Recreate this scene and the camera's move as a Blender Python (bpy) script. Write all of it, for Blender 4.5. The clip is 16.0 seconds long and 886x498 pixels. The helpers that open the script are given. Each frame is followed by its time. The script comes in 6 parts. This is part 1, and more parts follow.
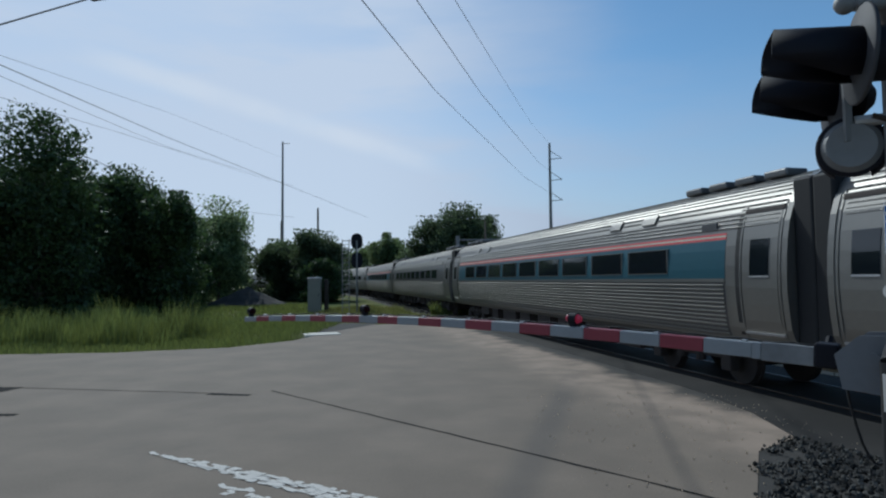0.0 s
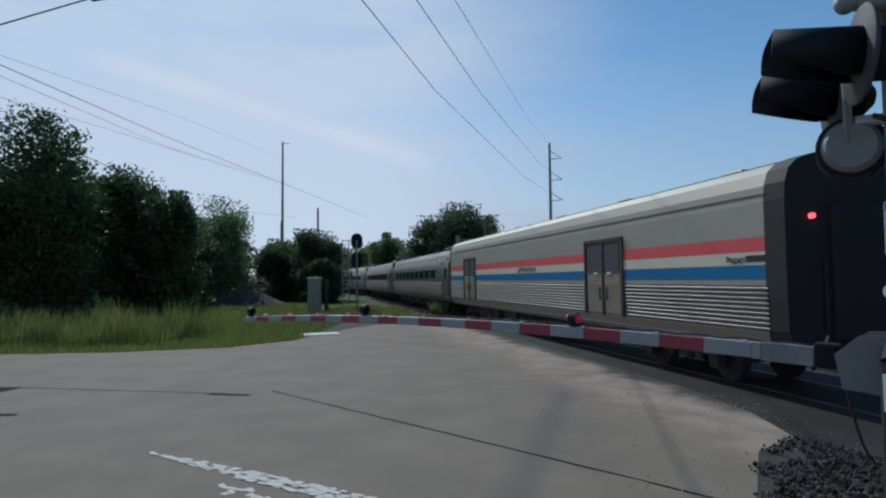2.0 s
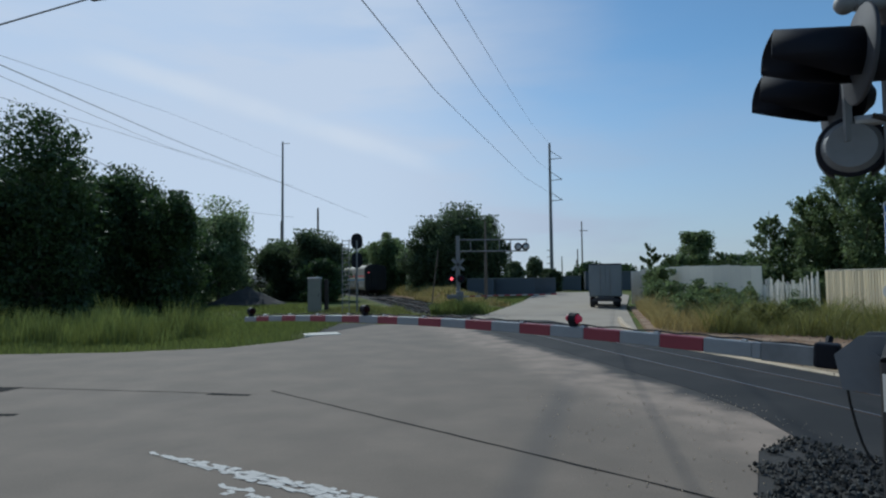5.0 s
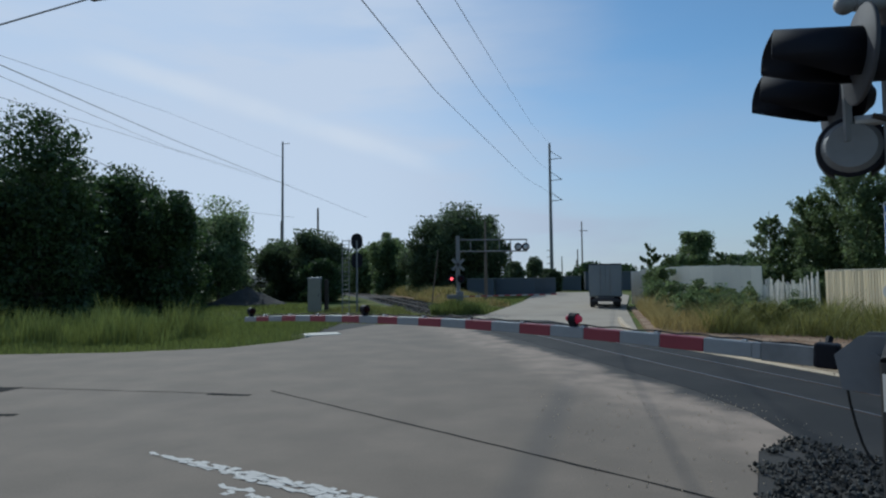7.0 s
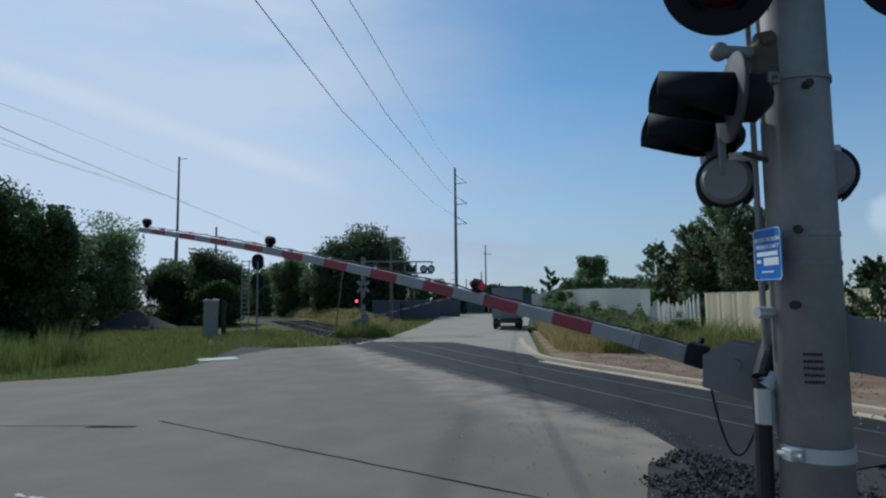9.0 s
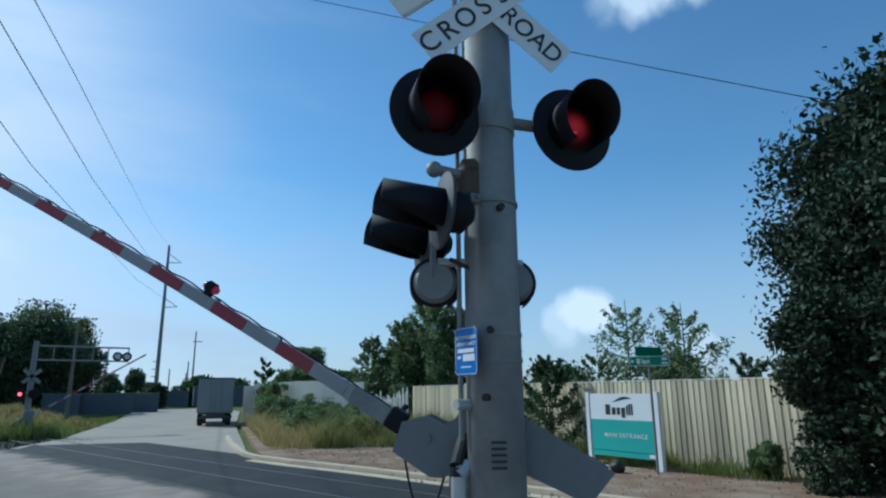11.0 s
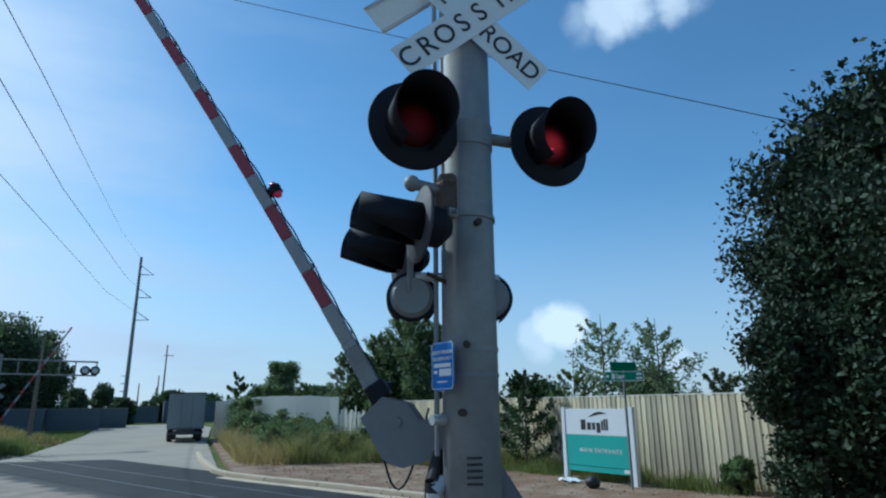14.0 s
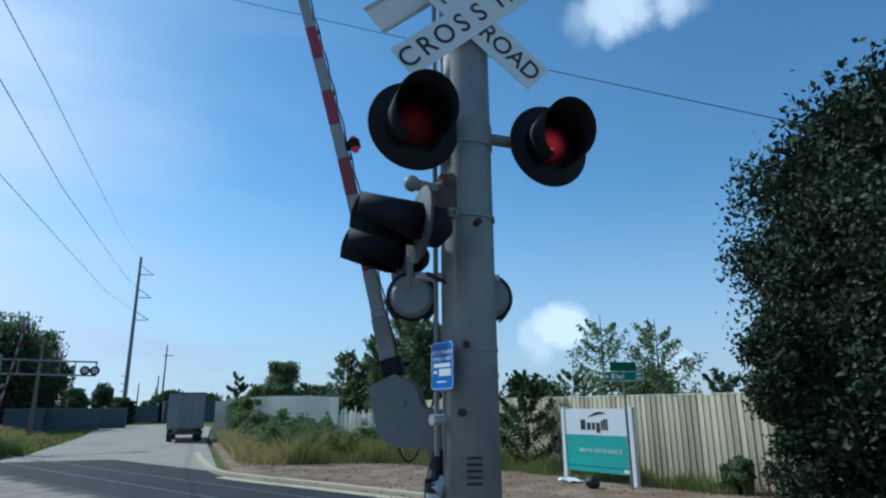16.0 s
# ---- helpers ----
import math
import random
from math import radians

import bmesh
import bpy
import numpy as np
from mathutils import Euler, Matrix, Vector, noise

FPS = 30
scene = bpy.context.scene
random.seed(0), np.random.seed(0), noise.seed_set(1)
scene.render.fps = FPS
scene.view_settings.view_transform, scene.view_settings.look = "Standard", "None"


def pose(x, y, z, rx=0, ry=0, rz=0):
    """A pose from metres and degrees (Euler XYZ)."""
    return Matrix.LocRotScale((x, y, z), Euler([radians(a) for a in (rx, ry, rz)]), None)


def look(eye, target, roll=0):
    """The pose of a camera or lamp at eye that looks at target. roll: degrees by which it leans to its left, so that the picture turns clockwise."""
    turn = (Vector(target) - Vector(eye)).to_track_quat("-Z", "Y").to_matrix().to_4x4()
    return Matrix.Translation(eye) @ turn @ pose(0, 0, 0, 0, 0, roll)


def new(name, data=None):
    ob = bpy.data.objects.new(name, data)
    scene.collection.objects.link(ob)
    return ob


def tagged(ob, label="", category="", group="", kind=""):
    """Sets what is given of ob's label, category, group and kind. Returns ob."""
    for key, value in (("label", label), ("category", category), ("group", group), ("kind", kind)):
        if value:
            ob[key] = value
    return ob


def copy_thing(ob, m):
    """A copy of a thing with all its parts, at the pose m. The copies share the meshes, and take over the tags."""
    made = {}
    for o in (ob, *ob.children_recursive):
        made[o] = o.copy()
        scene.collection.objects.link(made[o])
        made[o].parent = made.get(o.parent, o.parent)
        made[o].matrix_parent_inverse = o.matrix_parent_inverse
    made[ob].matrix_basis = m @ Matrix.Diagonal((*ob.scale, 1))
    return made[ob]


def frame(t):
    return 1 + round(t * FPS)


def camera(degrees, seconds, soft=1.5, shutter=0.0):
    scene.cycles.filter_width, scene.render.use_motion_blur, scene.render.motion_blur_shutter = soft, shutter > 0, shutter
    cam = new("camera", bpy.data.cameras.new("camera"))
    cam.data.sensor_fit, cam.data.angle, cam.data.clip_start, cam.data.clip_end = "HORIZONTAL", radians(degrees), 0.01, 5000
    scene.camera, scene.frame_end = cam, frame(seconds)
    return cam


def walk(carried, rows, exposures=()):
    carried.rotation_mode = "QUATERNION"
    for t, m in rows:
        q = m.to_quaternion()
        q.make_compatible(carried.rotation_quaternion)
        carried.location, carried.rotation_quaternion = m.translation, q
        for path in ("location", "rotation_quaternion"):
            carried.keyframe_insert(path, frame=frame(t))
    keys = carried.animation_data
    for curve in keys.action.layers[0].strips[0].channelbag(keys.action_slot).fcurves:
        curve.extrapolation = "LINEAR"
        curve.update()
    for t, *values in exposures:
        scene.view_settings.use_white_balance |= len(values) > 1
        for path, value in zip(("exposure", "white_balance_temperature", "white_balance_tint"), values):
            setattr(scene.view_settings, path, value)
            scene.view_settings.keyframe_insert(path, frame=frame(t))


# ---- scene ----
# ---------- camera: stands still and pans to the crossing mast ----------
EYE = (0.0, 0.0, 2.28)
cam = camera(72.6, 16.0, soft=2.2)
PAN = [(0.0, 0.0, 2.89, 0.6), (4.0, 0.0, 2.89, 0.6), (8.0, 0.0, 2.9, 0.6), (8.5, -0.12, 2.92, 0.6),
       (8.6, -0.9, 2.98, 0.6), (8.7, -2.1, 3.2, 0.6), (8.8, -3.95, 3.65, 0.6), (9.0, -8.95, 4.9, 0.6),
       (9.2, -14.6, 6.25, 0.8), (9.5, -21.55, 8.73, 0.95), (9.7, -24.8, 9.75, 0.75), (10.0, -28.63, 10.79, 0.56),
       (10.2, -30.63, 11.2, 0.55), (10.6, -33.3, 12.3, 0.56), (11.1, -35.5, 13.4, 0.58), (11.7, -36.9, 14.25, 0.59),
       (12.3, -37.33, 14.52, 0.59), (14.0, -37.35, 14.54, 0.59), (16.0, -37.37, 14.54, 0.59)]
walk(cam, [(t, pose(*EYE, 90 + p, r, y)) for t, y, p, r in PAN],
     exposures=[(0.0, -0.47, 5600, 3), (8.4, -0.47, 5600, 3), (9.2, -0.5, 5400, 1), (10.0, -0.32, 5100, -3), (12.3, -0.13, 5040, -4), (16.0, -0.13, 5040, -4)])

# ---------- world and sun ----------
SUN_AZ, SUN_EL = -26.0, 42.0      # degrees from the y axis, clockwise positive; height
world = bpy.data.worlds.new("sky")
scene.world = world
world.use_nodes = True
wn, wl = world.node_tree.nodes, world.node_tree.links
wn.clear()
w_out = wn.new("ShaderNodeOutputWorld")
w_bg = wn.new("ShaderNodeBackground")
w_sky = wn.new("ShaderNodeTexSky")
w_sky.sky_type = "NISHITA"
w_sky.sun_disc = False
w_sky.sun_elevation = radians(SUN_EL)
w_sky.sun_rotation = radians(SUN_AZ)
w_sky.air_density, w_sky.dust_density, w_sky.ozone_density = 1.0, 0.3, 2.6
w_bg.inputs["Strength"].default_value = 0.115
# high thin cloud, haze towards the horizon, one long streak and a few puffs
STREAK_N, STREAK_MID = (-0.3126, 0.1732, -0.934), (-0.2565, 0.9313, 0.2586)
PUFFS = [((0.742, 0.66, 0.121), 0.0, 0.0009, 0.95), ((0.722, 0.685, 0.1), 0.0, 0.0007, 0.5), ((0.65916, 0.50544, 0.55681), -0.0002, 0.0008, 0.35), ((0.68093, 0.47013, 0.56153), -0.0002, 0.0012, 0.75), ((0.70061, 0.43472, 0.56583), -0.0002, 0.0014, 0.8), ((0.71985, 0.40095, 0.56662), -0.0002, 0.0012, 0.7),
         ((0.73783, 0.36792, 0.56590), -0.0002, 0.0008, 0.4),
         ((0.846, 0.5296, 0.0612), 0.0002, 0.0006, 0.4)]
w_tc = wn.new("ShaderNodeTexCoord")
DIRECTION = w_tc.outputs["Generated"]


def w_math(op, a, b=None, clamp=False):
    n = wn.new("ShaderNodeMath")
    n.operation, n.use_clamp = op, clamp
    for k, v in enumerate((a, b)):
        if v is None:
            continue
        if isinstance(v, (int, float)):
            n.inputs[k].default_value = v
        else:
            wl.new(v, n.inputs[k])
    return n.outputs[0]


def w_dot(v):
    n = wn.new("ShaderNodeVectorMath")
    n.operation = "DOT_PRODUCT"
    wl.new(DIRECTION, n.inputs[0])
    n.inputs[1].default_value = v
    return n.outputs["Value"]


def w_range(v, a, b, c, d):
    n = wn.new("ShaderNodeMapRange")
    n.interpolation_type = "SMOOTHSTEP"
    for k, x in zip(("From Min", "From Max", "To Min", "To Max"), (a, b, c, d)):
        n.inputs[k].default_value = x
    wl.new(v, n.inputs["Value"])
    return n.outputs["Result"]


def w_noise(scale, detail, size=(1, 1, 1), turn=(0, 0, 0)):
    mp, n = wn.new("ShaderNodeMapping"), wn.new("ShaderNodeTexNoise")
    mp.inputs["Scale"].default_value, mp.inputs["Rotation"].default_value = size, [radians(x) for x in turn]
    n.inputs["Scale"].default_value, n.inputs["Detail"].default_value = scale, detail
    wl.new(DIRECTION, mp.inputs["Vector"])
    wl.new(mp.outputs["Vector"], n.inputs["Vector"])
    return n.outputs["Fac"]


veil = w_range(w_noise(1.5, 6, (1.6, 2.0, 7.0), (0, 22, -8)), 0.42, 0.78, 0.0, 0.5)
veil = w_math("MULTIPLY", veil, w_range(w_dot((-0.75, 0.66, 0.0)), 0.0, 0.8, 0.05, 1.0))
haze = w_math("MULTIPLY", w_range(w_dot((0, 0, 1)), 0.02, 0.36, 0.78, 0.0), w_range(w_dot((0.8, 0.6, 0.0)), 0.45, 1.0, 1.0, 0.85))
low_left = w_range(w_dot((-0.6, 0.75, 0.28)), 0.55, 1.0, 0.0, 0.72)
puff_noise = w_noise(16.0, 7)
streak = w_range(w_math("ABSOLUTE", w_dot(STREAK_N)), 0.003, 0.024, 1.0, 0.0)
streak = w_math("MULTIPLY", streak, w_range(w_dot(STREAK_MID), 0.958, 0.985, 0.0, 1.0))
streak = w_math("MULTIPLY", streak, w_range(w_noise(7, 5), 0.3, 0.7, 0.25, 0.75))
cover = w_math("ADD", w_math("ADD", veil, haze), low_left)
puffs = None
for where, near, far, power in PUFFS:
    blob = w_range(w_math("ADD", w_dot(where), w_math("MULTIPLY", w_math("SUBTRACT", puff_noise, 0.5), far * 2.4)), 1 - far, 1 - near, 0.0, power)
    puffs = blob if puffs is None else w_math("MAXIMUM", puffs, blob)
puffs = w_math("MAXIMUM", puffs, w_math("MULTIPLY", streak, 0.9))
cover = w_math("MINIMUM", cover, 0.92)
w_mix = wn.new("ShaderNodeMix")
w_mix.data_type = "RGBA"
w_far = wn.new("ShaderNodeMix")        # thin cloud is brightest towards the sun, greyer away from it
w_far.data_type = "RGBA"
w_far.inputs[6].default_value, w_far.inputs[7].default_value = (7.2, 7.4, 8.2, 1), (4.6, 4.75, 5.7, 1)
wl.new(w_range(w_dot((0.8, 0.6, 0.0)), 0.45, 0.95, 0.0, 1.0), w_far.inputs["Factor"])
wl.new(w_far.outputs[2], w_mix.inputs[7])
wl.new(cover, w_mix.inputs["Factor"])
w_tint = wn.new("ShaderNodeVectorMath")
w_tint.operation = "MULTIPLY"
w_tint.inputs[1].default_value = (1.03, 1.15, 1.12)     # the cyan cast of the clip's clear sky
wl.new(w_sky.outputs["Color"], w_tint.inputs[0])
wl.new(w_tint.outputs["Vector"], w_mix.inputs[6])
w_mix2 = wn.new("ShaderNodeMix")
w_mix2.data_type = "RGBA"
w_mix2.inputs[7].default_value = (8.5, 8.4, 8.7, 1)
wl.new(w_mix.outputs[2], w_mix2.inputs[6])
wl.new(w_math("MINIMUM", puffs, 0.9), w_mix2.inputs["Factor"])
wl.new(w_mix2.outputs[2], w_bg.inputs["Color"])
wl.new(w_bg.outputs["Background"], w_out.inputs["Surface"])

sun_data = bpy.data.lights.new("sun", "SUN")
sun_data.energy, sun_data.angle, sun_data.color = 3.4, radians(0.6), (1.0, 0.95, 0.86)
sun = new("sun", sun_data)
_a, _e = radians(SUN_AZ), radians(SUN_EL)
SUN_DIR = Vector((math.sin(_a) * math.cos(_e), math.cos(_a) * math.cos(_e), math.sin(_e)))
sun.matrix_basis = look(SUN_DIR * 60, (0, 0, 0))


# ---------- materials ----------
def material(name, base, rough=0.7, metal=0.0, vary=0.25, scale=3.0, fine=40.0, bump=0.15, per_object=0.0,
             second=None, patch=(0.45, 0.62), island=0.0, glow=None, glow_power=0.0, through_leaf=0.0, stretch=None, spec=0.5):
    """A surface with grain at two scales; second: a stain colour with soft patches; per_object, island: brightness change from piece to piece."""
    m = bpy.data.materials.new(name)
    m.use_nodes = True
    n, l = m.node_tree.nodes, m.node_tree.links
    b = n["Principled BSDF"]
    b.inputs["Roughness"].default_value, b.inputs["Metallic"].default_value = rough, metal
    b.inputs["Specular IOR Level"].default_value = spec
    tc = n.new("ShaderNodeTexCoord")
    src = tc.outputs["Object"]
    if stretch:
        mp = n.new("ShaderNodeMapping")
        mp.inputs["Scale"].default_value = stretch
        l.new(src, mp.inputs["Vector"])
        src = mp.outputs["Vector"]
    big, small = n.new("ShaderNodeTexNoise"), n.new("ShaderNodeTexNoise")
    big.inputs["Scale"].default_value, big.inputs["Detail"].default_value = scale, 5.0
    small.inputs["Scale"].default_value, small.inputs["Detail"].default_value = fine, 4.0
    l.new(src, big.inputs["Vector"])
    l.new(src, small.inputs["Vector"])
    col = n.new("ShaderNodeRGB")
    col.outputs[0].default_value = (*base, 1)
    colour = col.outputs[0]
    if second:
        ramp = n.new("ShaderNodeValToRGB")
        ramp.color_ramp.elements[0].position, ramp.color_ramp.elements[1].position = patch
        mx = n.new("ShaderNodeMix")
        mx.data_type = "RGBA"
        mx.inputs[7].default_value = (*second, 1)
        l.new(big.outputs["Fac"], ramp.inputs["Fac"])
        l.new(ramp.outputs["Color"], mx.inputs["Factor"])
        l.new(colour, mx.inputs[6])
        colour = mx.outputs[2]
    total = n.new("ShaderNodeMath")
    total.operation = "MULTIPLY_ADD"
    total.inputs[1].default_value, total.inputs[2].default_value = vary * 2.2, 1 - vary * 1.1
    both = n.new("ShaderNodeMath")
    both.operation = "MULTIPLY_ADD"
    both.inputs[1].default_value = 0.5
    half = n.new("ShaderNodeMath")
    half.operation = "MULTIPLY"
    half.inputs[1].default_value = 0.5
    l.new(small.outputs["Fac"], half.inputs[0])
    l.new(big.outputs["Fac"], both.inputs[0])
    l.new(half.outputs[0], both.inputs[2])
    l.new(both.outputs[0], total.inputs[0])
    value = total.outputs[0]
    for amount, kind in ((per_object, "ob"), (island, "is")):
        if amount:
            info = n.new("ShaderNodeObjectInfo") if kind == "ob" else n.new("ShaderNodeNewGeometry")
            mr = n.new("ShaderNodeMath")
            mr.operation = "MULTIPLY_ADD"
            mr.inputs[1].default_value, mr.inputs[2].default_value = amount * 2, 1 - amount
            l.new(info.outputs["Random" if kind == "ob" else "Random Per Island"], mr.inputs[0])
            mu = n.new("ShaderNodeMath")
            mu.operation = "MULTIPLY"
            l.new(value, mu.inputs[0])
            l.new(mr.outputs[0], mu.inputs[1])
            value = mu.outputs[0]
    out = n.new("ShaderNodeVectorMath")
    out.operation = "SCALE"
    l.new(colour, out.inputs[0])
    l.new(value, out.inputs["Scale"])
    l.new(out.outputs[0], b.inputs["Base Color"])
    if bump:
        bp = n.new("ShaderNodeBump")
        bp.inputs["Strength"].default_value, bp.inputs["Distance"].default_value = bump, 0.02
        l.new(both.outputs[0], bp.inputs["Height"])
        l.new(bp.outputs["Normal"], b.inputs["Normal"])
    if glow:
        b.inputs["Emission Color"].default_value = (*glow, 1)
        b.inputs["Emission Strength"].default_value = glow_power
    if through_leaf:
        tr, mixs = n.new("ShaderNodeBsdfTranslucent"), n.new("ShaderNodeMixShader")
        mixs.inputs[0].default_value = through_leaf
        l.new(out.outputs[0], tr.inputs["Color"])
        l.new(b.outputs[0], mixs.inputs[1])
        l.new(tr.outputs[0], mixs.inputs[2])
        l.new(mixs.outputs[0], n["Material Output"].inputs["Surface"])
    return m


M_ASPHALT = material("asphalt", (0.027, 0.0258, 0.0245), 0.8, 0, 0.4, 0.7, 45, 0.25, spec=0.22, second=(0.04, 0.037, 0.034), patch=(0.45, 0.7))
M_FAR_ROAD = material("pale_road", (0.4, 0.345, 0.275), 0.95, 0, 0.3, 0.3, 20, 0.2, second=(0.34, 0.29, 0.23), spec=0.15)
M_DIRT = material("dirt", (0.24, 0.155, 0.1), 0.95, 0, 0.5, 0.9, 14, 0.6, second=(0.3, 0.22, 0.155), spec=0.1)
M_VERGE_STONE = material("verge_stone", (0.3, 0.23, 0.17), 0.95, 0, 0.4, 3, 30, 0.3, island=0.5)
M_GRASS_GROUND = material("grass_soil", (0.1, 0.13, 0.035), 0.95, 0, 0.4, 0.25, 12, 0.4, second=(0.15, 0.13, 0.05), spec=0.08)
M_KERB = material("kerb_concrete", (0.54, 0.43, 0.3), 0.9, 0, 0.25, 1.2, 25, 0.3)
M_BALLAST = material("ballast_stone", (0.07, 0.066, 0.058), 0.95, 0, 0.3, 3, 30, 0.3, island=0.9, spec=0.2)
M_BALLAST_BED = material("ballast_bed", (0.04, 0.037, 0.033), 0.95, 0, 0.4, 5, 40, 0.6)
M_RAIL = material("rail_steel", (0.2, 0.13, 0.09), 0.6, 0.6, 0.3, 2, 30, 0.1)
M_RAIL_TOP = material("rail_polish", (0.16, 0.155, 0.15), 0.5, 0.8, 0.1, 2, 30, 0.02)
M_SLEEPER = material("sleeper_wood", (0.12, 0.095, 0.075), 0.9, 0, 0.35, 2, 20, 0.4, per_object=0.3)
M_WHITE_LINE = material("road_paint", (0.56, 0.53, 0.48), 0.8, 0, 0.25, 1.5, 25, 0.2)
# tar, and the dark colour of shadows painted as flat pieces
M_TAR_AND_SHADE = material("tar", (0.022, 0.021, 0.02), 0.9, 0, 0.2, 2, 20, 0.2, spec=0.08)
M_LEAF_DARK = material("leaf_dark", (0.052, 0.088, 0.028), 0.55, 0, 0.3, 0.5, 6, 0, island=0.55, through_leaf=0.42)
# leaf green darkened to paint the shade on the backlit right-hand trees
M_LEAF_SHADED = material("leaf_shaded_green", (0.034, 0.05, 0.025), 0.6, 0, 0.3, 0.5, 6, 0, island=0.6, through_leaf=0.06, spec=0.2)
M_LEAF = material("leaf_green", (0.15, 0.2, 0.08), 0.55, 0, 0.3, 0.5, 6, 0, island=0.5, through_leaf=0.55)
M_LEAF_PALE = material("leaf_pale", (0.2, 0.26, 0.12), 0.5, 0, 0.3, 0.5, 6, 0, island=0.5, through_leaf=0.6)
# dark leaf green lightened, so the distance haze sits in the colour
M_LEAF_HAZED = material("leaf_hazed_green", (0.085, 0.118, 0.055), 0.6, 0, 0.3, 0.5, 6, 0, island=0.5, through_leaf=0.55)
M_BARK = material("bark", (0.1, 0.08, 0.06), 0.95, 0, 0.4, 3, 20, 0.6, stretch=(1, 1, 0.3))
M_GRASS = material("grass_blade", (0.2, 0.23, 0.06), 0.7, 0, 0.3, 0.4, 8, 0, island=0.45, through_leaf=0.35)
M_WEED = material("weed_green", (0.24, 0.24, 0.07), 0.7, 0, 0.35, 0.5, 8, 0, island=0.5, through_leaf=0.3)
M_GRASS_DRY = material("dry_grass", (0.44, 0.35, 0.14), 0.75, 0, 0.3, 0.4, 8, 0, island=0.4, through_leaf=0.3)
M_STAINLESS = material("stainless_steel", (0.23, 0.222, 0.205), 0.42, 0.7, 0.12, 0.6, 9, 0.03, stretch=(0.15, 1, 2))
M_SMOOTH_SIDE = material("satin_car_side", (0.37, 0.335, 0.285), 0.6, 0.25, 0.15, 0.5, 9, 0.03, stretch=(0.15, 1, 2))
# brushed steel; also colours the painted shade between the flutes
M_STEEL_BAND = material("brushed_band_and_groove_shade", (0.14, 0.14, 0.14), 0.42, 0.6, 0.15, 0.6, 9, 0.03)
M_BLUE_BAND = material("blue_window_band", (0.035, 0.115, 0.15), 0.35, 0.2, 0.15, 0.6, 9, 0.03)
M_GLASS_DARK = material("tinted_glass", (0.012, 0.016, 0.02), 0.06, 0, 0.1, 1, 5, 0, spec=0.8)
M_BLACK = material("black_rubber", (0.012, 0.012, 0.013), 0.7, 0, 0.3, 2, 20, 0.1)
M_UNDER = material("underframe_grime", (0.045, 0.035, 0.03), 0.85, 0.1, 0.4, 2, 18, 0.3)
M_RED_STRIPE = material("red_stripe_paint", (0.7, 0.1, 0.1), 0.45, 0, 0.12, 1, 20, 0)
M_WHITE_STRIPE = material("white_stripe_paint", (0.66, 0.6, 0.47), 0.45, 0, 0.12, 1, 20, 0)
M_BLUE_STRIPE = material("blue_stripe_paint", (0.012, 0.15, 0.34), 0.45, 0, 0.12, 1, 20, 0)
M_TAN_SKIRT = material("dusty_skirt", (0.3, 0.24, 0.18), 0.6, 0.3, 0.25, 1, 12, 0.05)
M_GALV = material("galvanised_steel", (0.245, 0.242, 0.238), 0.6, 0.1, 0.25, 2.5, 22, 0.08, second=(0.18, 0.178, 0.178))
M_PLATE = material("dull_plate_steel", (0.17, 0.172, 0.18), 0.6, 0.2, 0.2, 2.5, 22, 0.05)
M_ALU = material("weathered_aluminium", (0.5, 0.5, 0.5), 0.5, 0.5, 0.2, 2.5, 22, 0.05)
M_BLACK_PAINT = material("black_signal_paint", (0.011, 0.011, 0.016), 0.65, 0, 0.25, 3, 30, 0.05, spec=0.2)
M_RED_LENS = material("red_lens", (0.02, 0.002, 0.003), 0.5, 0, 0.15, 8, 60, 0.1, spec=0.1)
M_RED_GLOW = material("lit_red_lamp", (0.03, 0.002, 0.004), 0.5, 0, 0.1, 8, 60, 0, spec=0.1, glow=(1.0, 0.03, 0.06), glow_power=0.04)
M_RED_FADING = material("fading_red_lamp", (0.03, 0.002, 0.004), 0.5, 0, 0.1, 8, 60, 0, spec=0.1, glow=(1.0, 0.05, 0.07), glow_power=0.25)


def fade_outwards(m, power, radius):
    """The lamp behind a lens glows in its middle and fades towards the rim."""
    n, l = m.node_tree.nodes, m.node_tree.links
    tc, ln, mr = n.new("ShaderNodeTexCoord"), n.new("ShaderNodeVectorMath"), n.new("ShaderNodeMapRange")
    ln.operation, mr.interpolation_type = "LENGTH", "SMOOTHSTEP"
    for k, x in zip(("From Min", "From Max", "To Min", "To Max"), (0.0, radius, power, power * 0.02)):
        mr.inputs[k].default_value = x
    l.new(tc.outputs["Object"], ln.inputs[0])
    l.new(ln.outputs["Value"], mr.inputs["Value"])
    l.new(mr.outputs["Result"], n["Principled BSDF"].inputs["Emission Strength"])


fade_outwards(M_RED_GLOW, 0.022, 0.15)
fade_outwards(M_RED_FADING, 0.25, 0.13)
M_DISC_GREY = material("grey_lamp_disc", (0.045, 0.045, 0.05), 0.7, 0.0, 0.3, 4, 30, 0.05)
M_RUST = material("rusty_casting", (0.1, 0.07, 0.055), 0.8, 0.2, 0.4, 8, 50, 0.4)
M_GUTTER = material("dusty_gutter_concrete", (0.55, 0.44, 0.3), 0.95, 0, 0.35, 1.2, 25, 0.3)
M_RED_SPOT = material("bright_red_filament", (0.8, 0.05, 0.05), 0.3, 0, 0.0, 8, 60, 0, glow=(1.0, 0.1, 0.12), glow_power=2.6)
M_RED_DIM = material("dim_red_spot", (0.2, 0.01, 0.015), 0.3, 0, 0.0, 8, 60, 0, glow=(1.0, 0.06, 0.1), glow_power=0.5)
